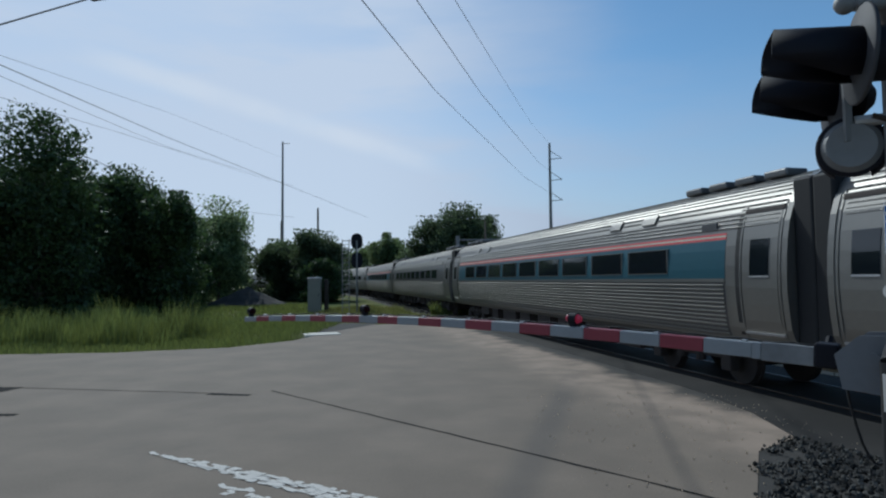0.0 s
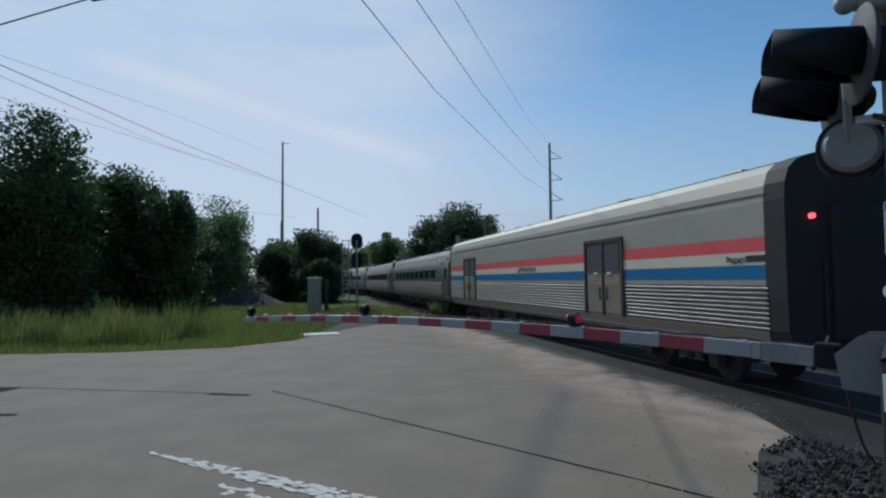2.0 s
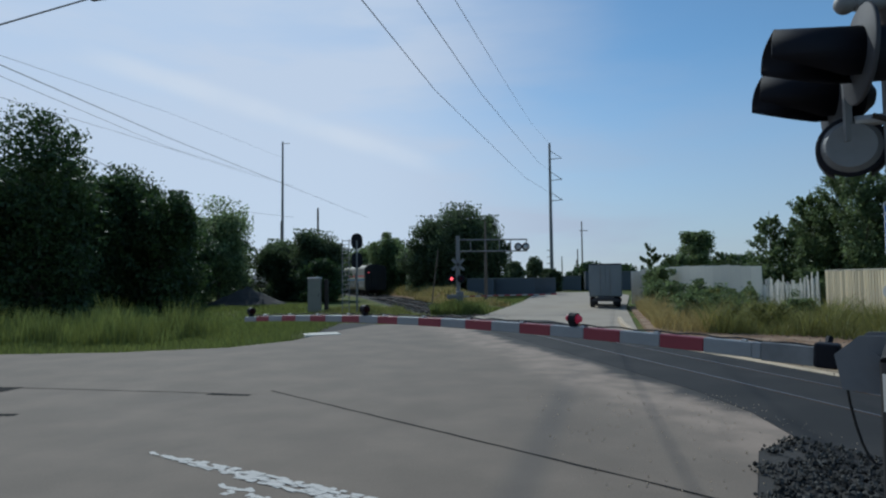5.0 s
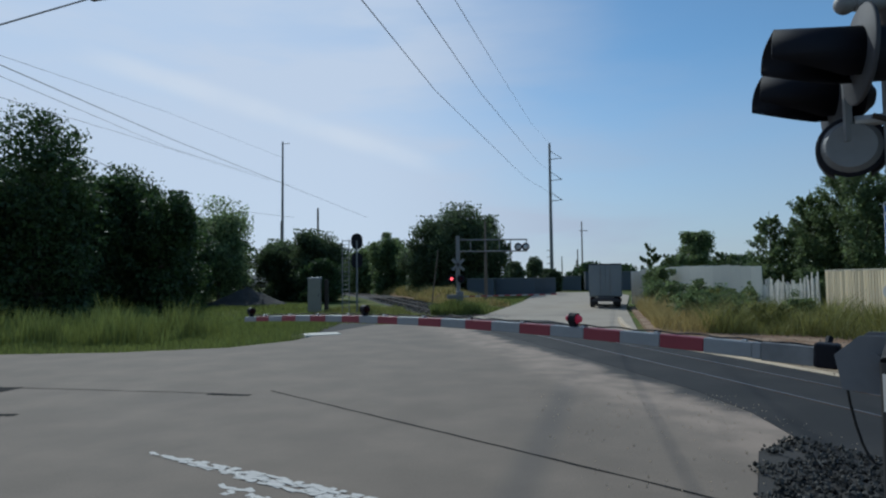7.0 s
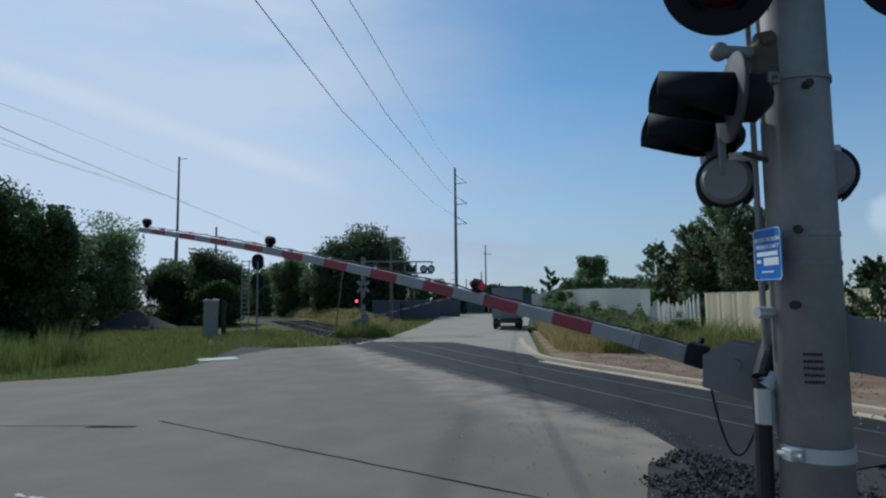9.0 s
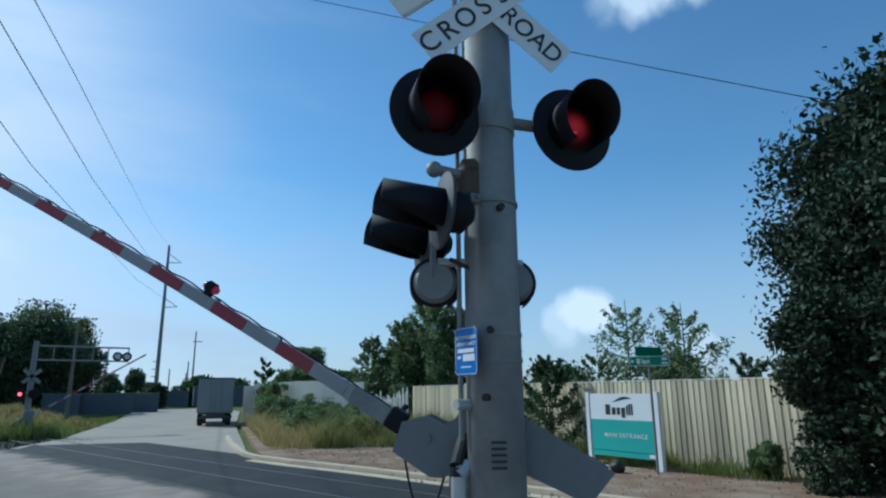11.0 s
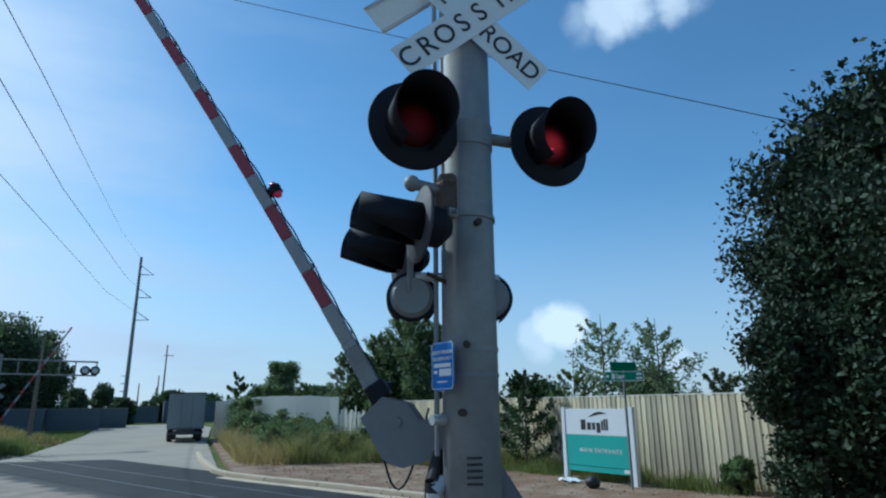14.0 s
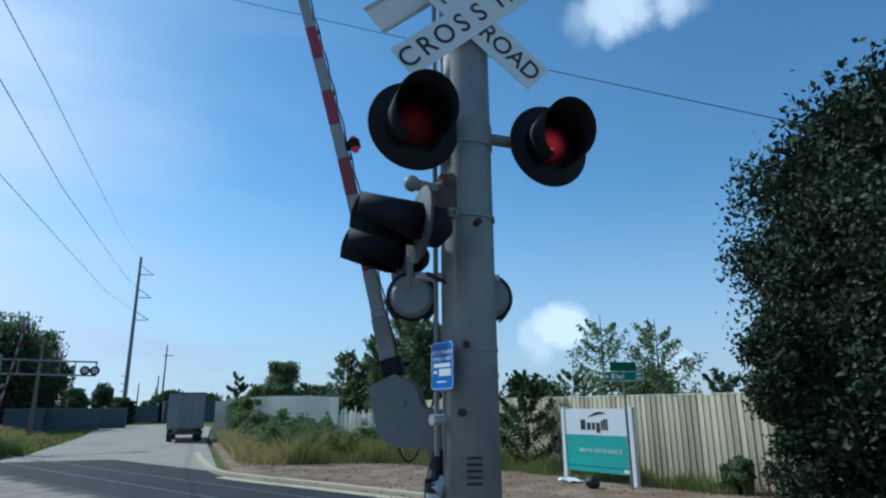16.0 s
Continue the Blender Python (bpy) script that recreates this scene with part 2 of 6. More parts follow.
M_ARM_LAMP = material("lit_arm_lamp", (0.1, 0.006, 0.016), 0.35, 0, 0.1, 8, 60, 0, glow=(1.0, 0.06, 0.16), glow_power=0.14)
M_ARM_RED = material("reflective_red", (0.24, 0.03, 0.045), 0.5, 0, 0.2, 3, 20, 0.03)
M_ARM_WHITE = material("reflective_white", (0.27, 0.275, 0.28), 0.5, 0, 0.2, 3, 20, 0.03)
M_SIGN_WHITE = material("sign_white", (0.72, 0.73, 0.73), 0.5, 0, 0.1, 2, 20, 0.02)
M_LETTER = material("letter_black", (0.02, 0.02, 0.022), 0.5, 0, 0.1, 2, 20, 0)
M_SIGN_BLUE = material("sign_blue", (0.01, 0.14, 0.48), 0.45, 0, 0.1, 4, 20, 0)
M_SIGN_TEAL = material("sign_teal", (0.06, 0.36, 0.31), 0.5, 0, 0.1, 2, 20, 0)
M_SIGN_GREEN = material("sign_green", (0.005, 0.2, 0.1), 0.45, 0, 0.1, 2, 20, 0)
# patches and slat tones paint both stains and the tree's dappled shade
M_FENCE = material("weathered_dappled_fence_sheet", (0.72, 0.62, 0.42), 0.75, 0.1, 0.3, 1.0, 12, 0.15, second=(0.26, 0.23, 0.18), patch=(0.42, 0.7), per_object=0.28, stretch=(2, 2, 0.25))
M_FENCE_WHITE = material("white_corrugated_sheet", (0.84, 0.79, 0.68), 0.6, 0.1, 0.2, 0.8, 10, 0.1, second=(0.4, 0.37, 0.32), patch=(0.52, 0.75), per_object=0.1, stretch=(2, 2, 0.3))
M_TRUCK_GREY = material("truck_grey", (0.2, 0.22, 0.23), 0.6, 0.1, 0.2, 1, 12, 0.05)
M_TRUCK_DARK = material("truck_dark", (0.05, 0.05, 0.055), 0.7, 0, 0.2, 1, 12, 0.05)
M_WOOD_POLE = material("pole_wood", (0.16, 0.13, 0.1), 0.9, 0, 0.3, 2, 18, 0.3, stretch=(3, 3, 0.3))
M_POLE_STEEL = material("pole_steel", (0.2, 0.2, 0.2), 0.6, 0.3, 0.2, 2, 18, 0.05)
M_WIRE = material("wire", (0.03, 0.03, 0.035), 0.6, 0.2, 0.1, 2, 18, 0)
M_CABINET = material("cabinet_grey", (0.23, 0.22, 0.19), 0.6, 0.2, 0.2, 2, 18, 0.05)
M_SLAB = material("pale_slab", (0.62, 0.58, 0.5), 0.9, 0, 0.2, 2, 18, 0.2)
M_WALL_FAR = material("far_wall_blue_grey", (0.1, 0.115, 0.13), 0.8, 0, 0.2, 0.5, 8, 0.05)
M_BIN_DARK = material("dark_plastic", (0.02, 0.02, 0.022), 0.6, 0, 0.2, 2, 18, 0.1)


def road_material():
    """Worn concrete that darkens to asphalt beside the rails, with a strip of blown sand, stains and a dark diagonal
    band.
    """
    m = material("road_concrete", (0.178, 0.142, 0.107), 0.9, 0, 0.34, 0.8, 34, 0.45, second=(0.198, 0.158, 0.119), patch=(0.38, 0.7))
    n, l = m.node_tree.nodes, m.node_tree.links
    b = n["Principled BSDF"]
    colour = b.inputs["Base Color"].links[0].from_socket
    tc = n.new("ShaderNodeTexCoord")

    def noise_at(scale, detail=5.0):
        t = n.new("ShaderNodeTexNoise")
        t.inputs["Scale"].default_value, t.inputs["Detail"].default_value = scale, detail
        l.new(tc.outputs["Object"], t.inputs["Vector"])
        return t.outputs["Fac"]

    def math_node(op, x, y):
        t = n.new("ShaderNodeMath")
        t.operation = op
        for k, v in enumerate((x, y)):
            if isinstance(v, (int, float)):
                t.inputs[k].default_value = v
            else:
                l.new(v, t.inputs[k])
        return t.outputs[0]

    def line(nx, ny, off):
        t = n.new("ShaderNodeVectorMath")
        t.operation = "DOT_PRODUCT"
        l.new(tc.outputs["Object"], t.inputs[0])
        t.inputs[1].default_value = (nx, ny, 0)
        return math_node("ADD", t.outputs["Value"], off)

    def ramp(v, a, b2, c, d):
        t = n.new("ShaderNodeMapRange")
        t.interpolation_type = "SMOOTHSTEP"
        for k, x in zip(("From Min", "From Max", "To Min", "To Max"), (a, b2, c, d)):
            t.inputs[k].default_value = x
        l.new(v, t.inputs["Value"])
        return t.outputs["Result"]

    def mix(fac, tint):
        nonlocal colour
        t = n.new("ShaderNodeMix")
        t.data_type = "RGBA"
        l.new(fac, t.inputs["Factor"])
        l.new(colour, t.inputs[6])
        t.inputs[7].default_value = (*tint, 1)
        colour = t.outputs[2]
    o = line(0.9762, 0.2168, -9.733)
    wob = math_node("ADD", o, math_node("MULTIPLY", math_node("SUBTRACT", noise_at(0.9), 0.5), 1.6))
    # narrow darker band running diagonally over the concrete
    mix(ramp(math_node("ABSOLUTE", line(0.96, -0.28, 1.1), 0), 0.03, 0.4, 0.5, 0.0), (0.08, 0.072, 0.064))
    mix(math_node("MULTIPLY", ramp(noise_at(0.3, 8), 0.48, 0.8, 0.0, 0.4), ramp(noise_at(4.0, 8), 0.3, 0.7, 0.3, 1.0)), (0.1, 0.087, 0.072))
    mix(ramp(noise_at(60.0, 3), 0.62, 0.8, 0.0, 0.5), (0.07, 0.06, 0.052))
    mix(ramp(wob, -3.0, -2.2, 0.0, 0.95), (0.03, 0.0285, 0.027))
    band = math_node("MULTIPLY", ramp(wob, -5.0, -3.5, 0.0, 1.0), ramp(wob, -2.9, -2.4, 1.0, 0.0))
    mix(math_node("MULTIPLY", band, ramp(noise_at(1.3, 8), 0.35, 0.65, 0.3, 0.95)), (0.33, 0.255, 0.195))
    l.new(colour, b.inputs["Base Color"])
    return m


M_CONCRETE_ROAD = road_material()


# ---------- mesh helpers ----------
def mesh_from(name, verts, faces, mat=None):
    me = bpy.data.meshes.new(name)
    me.from_pydata([tuple(v) for v in verts], [], [tuple(f) for f in faces])
    me.update()
    if mat:
        me.materials.append(mat)
    return me


def from_bm(name, bm, mat=None, smooth=False):
    me = bpy.data.meshes.new(name)
    bmesh.ops.recalc_face_normals(bm, faces=bm.faces)
    bm.to_mesh(me)
    bm.free()
    if smooth:
        for p in me.polygons:
            p.use_smooth = True
    if mat:
        me.materials.append(mat)
    return me


def part(name, data, mat, parent, label="", m=None, smooth=False):
    """One mesh object under a thing or a part."""
    if isinstance(data, bmesh.types.BMesh):
        data = from_bm(name, data, mat, smooth)
    ob = new(name, data)
    ob.parent = parent
    if m is not None:
        ob.matrix_basis = m
    if label:
        tagged(ob, label)
    return ob


def add_box(bm, cx, cy, cz, sx, sy, sz, m=None, bevel=0.0):
    """A box about its centre, with softened edges where bevel is given."""
    r = bmesh.ops.create_cube(bm, size=1.0)
    vs = r["verts"]
    for v in vs:
        v.co = Vector((cx + v.co.x * sx, cy + v.co.y * sy, cz + v.co.z * sz))
    if bevel:
        es = list({e for v in vs for e in v.link_edges})
        rr = bmesh.ops.bevel(bm, geom=es, offset=bevel, segments=2, affect="EDGES", profile=0.5)
        vs = list({v for fc in rr["faces"] for v in fc.verts} | {v for v in vs if v.is_valid})
    if m is not None:
        bmesh.ops.transform(bm, matrix=m, verts=vs)
    return vs


def add_cyl(bm, p0, p1, r0, r1=None, seg=12, caps=True):
    """A round bar from p0 to p1."""
    p0, p1 = Vector(p0), Vector(p1)
    r1 = r0 if r1 is None else r1
    d = p1 - p0
    q = d.to_track_quat("Z", "Y").to_matrix().to_4x4()
    res = bmesh.ops.create_cone(bm, cap_ends=caps, segments=seg, radius1=r0, radius2=r1, depth=d.length)
    bmesh.ops.transform(bm, matrix=Matrix.Translation((p0 + p1) / 2) @ q, verts=res["verts"])
    return res["verts"]


def box_bm(*a, **k):
    bm = bmesh.new()
    add_box(bm, *a, **k)
    return bm


def cyl_bm(*a, **k):
    bm = bmesh.new()
    add_cyl(bm, *a, **k)
    return bm


def sheet(name, outline, z, mat, thick=0.0):
    """A flat piece of ground with a given outline."""
    bm = bmesh.new()
    vs = [bm.verts.new((x, y, z)) for x, y in outline]
    f = bm.faces.new(vs)
    if f.normal.z < 0:
        f.normal_flip()
    if thick:
        r = bmesh.ops.extrude_face_region(bm, geom=[f])
        for v in [g for g in r["geom"] if isinstance(g, bmesh.types.BMVert)]:
            v.co.z -= thick
    ob = new(name, from_bm(name, bm, mat))
    return ob


def tube_path(name, pts, radius, mat, seg=6):
    cu = bpy.data.curves.new(name, "CURVE")
    cu.dimensions, cu.bevel_depth, cu.bevel_resolution, cu.use_fill_caps = "3D", radius, 1, True
    sp = cu.splines.new("POLY")
    sp.points.add(len(pts) - 1)
    for p, c in zip(sp.points, pts):
        p.co = (*c, 1)
    cu.materials.append(mat)
    return cu


def empty(name, m, label, category, group="", kind=""):
    e = new(name)
    e.empty_display_size = 0.2
    e.matrix_basis = m
    return tagged(e, label, category, group, kind)
# ---------- the track's line ----------
TRACK_X0, TRACK_TURN = 9.97, 12.52          # where it crosses y = 0; degrees to the left of the y axis
BEND_AT, BEND_R, BEND_MAX = 75.0, 250.0, 38.0


def track(s):
    """Place and heading (degrees left of y) at s metres along the track."""
    a = radians(TRACK_TURN)
    if s <= BEND_AT:
        return Vector((TRACK_X0 - s * math.sin(a), s * math.cos(a), 0)), TRACK_TURN
    p = Vector((TRACK_X0 - BEND_AT * math.sin(a), BEND_AT * math.cos(a), 0))
    turn = min((s - BEND_AT) / BEND_R, radians(BEND_MAX))
    left, ahead = Vector((-math.cos(a), -math.sin(a), 0)), Vector((-math.sin(a), math.cos(a), 0))
    p = p + ahead * (BEND_R * math.sin(turn)) + left * (BEND_R * (1 - math.cos(turn)))
    rest = s - BEND_AT - BEND_R * turn
    b = a + turn
    return p + Vector((-math.sin(b), math.cos(b), 0)) * rest, math.degrees(b)


def beside(s, off):
    p, h = track(s)
    h = radians(h)
    return p + Vector((math.cos(h), math.sin(h), 0)) * off


# ---------- ground ----------
def ground_sheet():
    bm = bmesh.new()
    bmesh.ops.create_grid(bm, x_segments=40, y_segments=40, size=900)
    for v in bm.verts:
        v.co.z = -0.12
    ob = new("ground", from_bm("ground", bm, M_GRASS_GROUND))
    tagged(ob, "level ground of soil and thin grass reaching the horizon", "ground", kind="structure")


ground_sheet()

ROAD_NEAR = [(-60, -14), (3.4, -14), (3.15, 3.5), (3.25, 6.4), (4.1, 8.0), (5.1, 8.75), (7.3, 9.9), (6.9, 12.0), (2.2, 33.5), (-3.6, 31.0), (-5.0, 27.0),
             (-5.75, 23.3), (-7.5, 21.0), (-10.8, 19.9), (-14.4, 19.7), (-30, 19.2), (-60, 18.5)]
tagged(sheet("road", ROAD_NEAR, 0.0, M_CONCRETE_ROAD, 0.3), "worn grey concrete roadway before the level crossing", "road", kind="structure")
CROSSING = [beside(7.7, -3.3), beside(8.0, 2.9), beside(24.0, 2.9), beside(33.0, 3.0), beside(36.0, -0.9), beside(34.0, -2.0), beside(20.0, -2.0), beside(13.0, -2.15), beside(11.0, -2.5), beside(9.6, -3.0), beside(8.4, -3.75)]
tagged(sheet("crossing_asphalt", [(p.x, p.y) for p in CROSSING], 0.006, M_ASPHALT, 0.3), "dark asphalt between and beside the rails of the crossing", "road", kind="structure")
ROAD_FAR = [(7.6, 22.0), (8.2, 25.5), (13.6, 45.0), (24.0, 78.0), (27, 98), (14, 98), (12.6, 84.0), (7.9, 60.0), (2.6, 38.5), (0.4, 33.6), (3.0, 29.0)]
tagged(sheet("road", ROAD_FAR, 0.003, M_FAR_ROAD, 0.3), "pale dusty road leading away beyond the crossing", "road", kind="structure")
DIRT = [(8.3, 24.4), (7.85, 22.2), (9.0, 17.4), (10.1, 12.7), (11.3, 8), (12.6, 2), (15, -8), (40, -8), (40, 12), (19.5, 31), (17, 50), (14.2, 46)]
tagged(sheet("dirt_verge", DIRT, 0.05, M_DIRT, 0.3), "bare brown dirt verge with scattered stones", "ground", kind="structure")
# ---------- trees and shrubs ----------
def leaf_mesh(centres, size, rng, mat, narrow=0.55):
    """Many small pointed leaves about the given centres."""
    n = len(centres)
    u = rng.normal(size=(n, 3))
    u /= np.linalg.norm(u, axis=1)[:, None]
    w = rng.normal(size=(n, 3))
    w -= u * np.sum(u * w, axis=1)[:, None]
    w /= np.linalg.norm(w, axis=1)[:, None]
    s = size * rng.uniform(0.6, 1.35, n)[:, None]
    v = np.empty((n, 4, 3))
    v[:, 0], v[:, 2] = centres - u * s, centres + u * s
    v[:, 1], v[:, 3] = centres + w * s * narrow, centres - w * s * narrow
    me = bpy.data.meshes.new("leaves")
    me.vertices.add(n * 4)
    me.vertices.foreach_set("co", v.reshape(-1))
    me.loops.add(n * 4)
    me.loops.foreach_set("vertex_index", np.arange(n * 4, dtype=np.int32))
    me.polygons.add(n)
    me.polygons.foreach_set("loop_start", np.arange(0, n * 4, 4, dtype=np.int32))
    me.polygons.foreach_set("loop_total", np.full(n, 4, dtype=np.int32))
    me.update(calc_edges=True)
    me.materials.append(mat)
    return me


def tree(x, y, height, radius, low, mat, leaves, size, seed, label, category="tree", cone=0.0, clumps=70, loose=1.0, name="tree", z=0.0):
    """A tree on a tapered trunk with limbs that reach into clumps of leaves. low: where the crown begins; cone: narrowing to the top."""
    rng = np.random.default_rng(seed)
    t = empty(name, pose(x, y, z), label, category)
    ch = height - low
    mid = low + ch * 0.5
    # clumps sit on the outside of several rounded lobes that make up the crown
    subs = 9
    sd = rng.normal(size=(subs, 3))
    sd /= np.linalg.norm(sd, axis=1)[:, None]
    sc = sd * rng.uniform(0.25, 0.62, subs)[:, None]
    sc[0] = (0, 0, 0.5)
    sr = rng.uniform(0.32, 0.5, subs)
    pick = rng.integers(0, subs, clumps)
    d = rng.normal(size=(clumps, 3))
    d[:, 2] += 0.25
    d /= np.linalg.norm(d, axis=1)[:, None]
    c = sc[pick] + d * (sr[pick] * rng.uniform(0.35, 1.0, clumps) ** 0.4)[:, None]
    zz = c[:, 2] * ch * 0.5 + mid
    if low < 0.7:
        zz = np.where(rng.random(clumps) < 0.22, low + rng.random(clumps) * ch * 0.35, zz)
    taper = 1 - cone * np.clip((zz - low) / ch, 0, 1)
    pts = np.stack([c[:, 0] * radius * taper, c[:, 1] * radius * taper, np.clip(zz, low * 0.8, height)], 1)
    per = leaves // clumps
    spread = radius * 0.16 * loose
    cl = np.repeat(pts, per, 0) + np.clip(rng.normal(size=(clumps * per, 3)), -1.7, 1.7) * spread * np.array([1, 1, 0.8]) * np.repeat(rng.uniform(0.6, 1.25, clumps), per)[:, None]
    cl[:, 2] = np.maximum(cl[:, 2], 0.05)
    part("crown", leaf_mesh(cl, size, rng, mat), mat, t)
    bm = bmesh.new()
    tr = max(0.06, height * 0.02)
    top = Vector((rng.normal() * 0.1 * radius, rng.normal() * 0.1 * radius, low + ch * 0.62))
    add_cyl(bm, (0, 0, -0.1), (top.x * 0.4, top.y * 0.4, top.z * 0.5), tr, tr * 0.7, 8)
    add_cyl(bm, (top.x * 0.4, top.y * 0.4, top.z * 0.5), top, tr * 0.7, tr * 0.25, 8)
    part("trunk", bm, M_BARK, t)
    for k in rng.choice(clumps, 10 if height > 4 else 4, replace=False):
        p = Vector(pts[k])
        h0 = max(low * 0.7, min(top.z * 0.95, p.z - rng.uniform(0.1, 0.35) * ch))
        s = Vector((top.x * h0 / top.z, top.y * h0 / top.z, h0))
        part("limb", cyl_bm(s, p, tr * 0.3, tr * 0.08, seg=5, caps=False), M_BARK, t)
    return t


def wispy_tree(x, y, height, radius, mat, leaves, size, seed, label, category="tree", stems=26, low=0.15, name="tree"):
    """An open tree: many thin limbs sweep upwards from a slender trunk, with leaves along each, so that sky shows between them."""
    rng = np.random.default_rng(seed)
    t = empty(name, pose(x, y, 0), label, category)
    tr = max(0.04, height * 0.012)
    part("trunk", cyl_bm((0, 0, -0.1), (0, 0, height * 0.93), tr, tr * 0.15, seg=8), M_BARK, t)
    spots, per = [], leaves // (stems + 2)
    for k in range(stems + 2):
        u = low + (0.97 - low) * (k + rng.random()) / (stems + 2)
        az = k * 2.4 + rng.normal() * 0.4
        ln = radius * (1.1 - 0.8 * u) * rng.uniform(0.7, 1.25)
        a = np.array([0, 0, u * height * 0.86])
        e = a + np.array([math.cos(az) * ln, math.sin(az) * ln, ln * rng.uniform(0.35, 1.0)])
        e[2] = min(e[2], height)
        bow = np.array([math.cos(az), math.sin(az), -0.6]) * ln * 0.12
        q = rng.uniform(0.12, 1.0, per) ** 0.8
        c = a + (e - a) * q[:, None] + bow * (4 * q * (1 - q))[:, None]
        spots.append(c + rng.normal(size=(per, 3)) * (ln * (0.11 - 0.05 * q))[:, None])
        if k % max(2, stems // 14) == 0:
            m = (a + e) / 2 + bow
            bm = bmesh.new()
            add_cyl(bm, a, m, tr * 0.4, tr * 0.25, 5, False)
            add_cyl(bm, m, e, tr * 0.25, tr * 0.08, 5, False)
            part("limb", bm, M_BARK, t)
    part("crown", leaf_mesh(np.maximum(np.concatenate(spots), (-99, -99, 0.05)), size, rng, mat, 0.4), mat, t)
    return t


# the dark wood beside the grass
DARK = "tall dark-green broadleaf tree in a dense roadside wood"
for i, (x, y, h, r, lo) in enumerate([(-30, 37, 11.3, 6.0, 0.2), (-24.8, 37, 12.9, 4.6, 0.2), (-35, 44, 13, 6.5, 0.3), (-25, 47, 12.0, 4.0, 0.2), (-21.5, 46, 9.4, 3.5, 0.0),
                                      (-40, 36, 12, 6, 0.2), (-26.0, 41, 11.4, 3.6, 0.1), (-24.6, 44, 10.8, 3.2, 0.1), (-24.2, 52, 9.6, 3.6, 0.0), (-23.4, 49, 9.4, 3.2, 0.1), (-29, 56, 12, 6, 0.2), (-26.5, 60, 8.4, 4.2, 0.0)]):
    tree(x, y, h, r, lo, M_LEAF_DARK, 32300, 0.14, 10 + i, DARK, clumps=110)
tree(-25.3, 68, 11.3, 5.6, 0.4, M_LEAF_PALE, 28500, 0.17, 31, "paler green round-crowned broadleaf tree", clumps=90)
tree(-29.5, 74, 10.4, 5.0, 0.2, M_LEAF, 22800, 0.19, 32, "green broadleaf tree behind the wood", clumps=90)
tree(-21.5, 82, 7.4, 4.0, 0.0, M_LEAF, 22800, 0.19, 33, "low green broadleaf tree beyond the grass", clumps=80)
tree(-15.2, 72, 8.6, 4.6, 0.0, M_LEAF_HAZED, 30400, 0.17, 34, "broad dark-green tree with a rounded crown", clumps=100)
tree(-20.0, 74, 7.2, 3.8, 0.0, M_LEAF_HAZED, 22800, 0.17, 35, "broad dark-green tree with a rounded crown", clumps=90)
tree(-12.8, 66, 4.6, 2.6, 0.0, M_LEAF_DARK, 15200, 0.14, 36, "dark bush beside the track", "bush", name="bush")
tree(-9.3, 100, 10.6, 4.0, 0.0, M_LEAF, 26600, 0.20, 37, "green tree beyond the bend of the track", clumps=90)
tree(-14.5, 112, 8.5, 5.5, 0.0, M_LEAF, 26600, 0.22, 38, "green tree beyond the bend of the track", clumps=90)
tree(-4.5, 96, 7.5, 4.0, 0.0, M_LEAF, 19000, 0.19, 39, "green tree beyond the bend of the track", clumps=90)
tree(-1.8, 82, 10.6, 4.4, 0.0, M_LEAF_HAZED, 30400, 0.17, 40, "large dark-green tree with a rounded crown", clumps=110)
tree(2.4, 84, 13.0, 6.0, 0.0, M_LEAF_HAZED, 41800, 0.18, 41, "large dark-green tree with a rounded crown", clumps=150)
tree(6.4, 88, 12.0, 4.0, 0.0, M_LEAF_HAZED, 28500, 0.18, 42, "large dark-green tree with a rounded crown", clumps=110)
tree(11.5, 96, 5.0, 2.6, 0.0, M_LEAF_HAZED, 15200, 0.18, 43, "small dark tree by the far road", clumps=60)
tree(15.8, 104, 6.6, 2.2, 0.0, M_LEAF_HAZED, 15200, 0.19, 44, "small dark pointed tree by the far road", cone=0.6, clumps=60)
tree(18.6, 106, 4.6, 2.4, 0.0, M_LEAF_HAZED, 13300, 0.19, 45, "small dark tree by the far road", clumps=60)
# behind the fence
wispy_tree(17.6, 51, 5.6, 1.5, M_LEAF, 5000, 0.13, 51, "thin spiky shrub rising over the white fence", "shrub", stems=18)
tree(25.8, 62, 7.3, 2.3, 0.8, M_LEAF, 15000, 0.13, 52, "round green tree behind the white fence", clumps=90)
wispy_tree(30.0, 64, 5.2, 2.6, M_LEAF, 6000, 0.14, 53, "low thin green tree behind the white fence")
wispy_tree(22.0, 57, 4.8, 2.2, M_LEAF, 5000, 0.14, 64, "low thin green tree behind the white fence")
wispy_tree(19.9, 36.6, 6.7, 1.7, M_LEAF, 9000, 0.1, 54, "pointed narrow green tree behind the fence", stems=90, low=0.05)
wispy_tree(21.7, 35.4, 7.9, 2.3, M_LEAF, 14000, 0.1, 65, "feathery green tree behind the fence", stems=90, low=0.1)
wispy_tree(23.2, 34.0, 9.3, 3.2, M_LEAF, 26000, 0.1, 55, "tall feathery green tree behind the fence", stems=130, low=0.08)
wispy_tree(25.4, 33.2, 8.8, 3.0, M_LEAF, 22000, 0.1, 56, "tall feathery green tree behind the fence", stems=120, low=0.08)
tree(23.0, 36.0, 5.0, 3.4, 0.1, M_LEAF, 14000, 0.12, 66, "low thicket of green leaves behind the fence", "shrub", clumps=110, name="shrub")
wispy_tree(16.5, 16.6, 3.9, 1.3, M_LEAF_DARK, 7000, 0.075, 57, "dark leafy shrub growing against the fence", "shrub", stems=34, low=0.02)
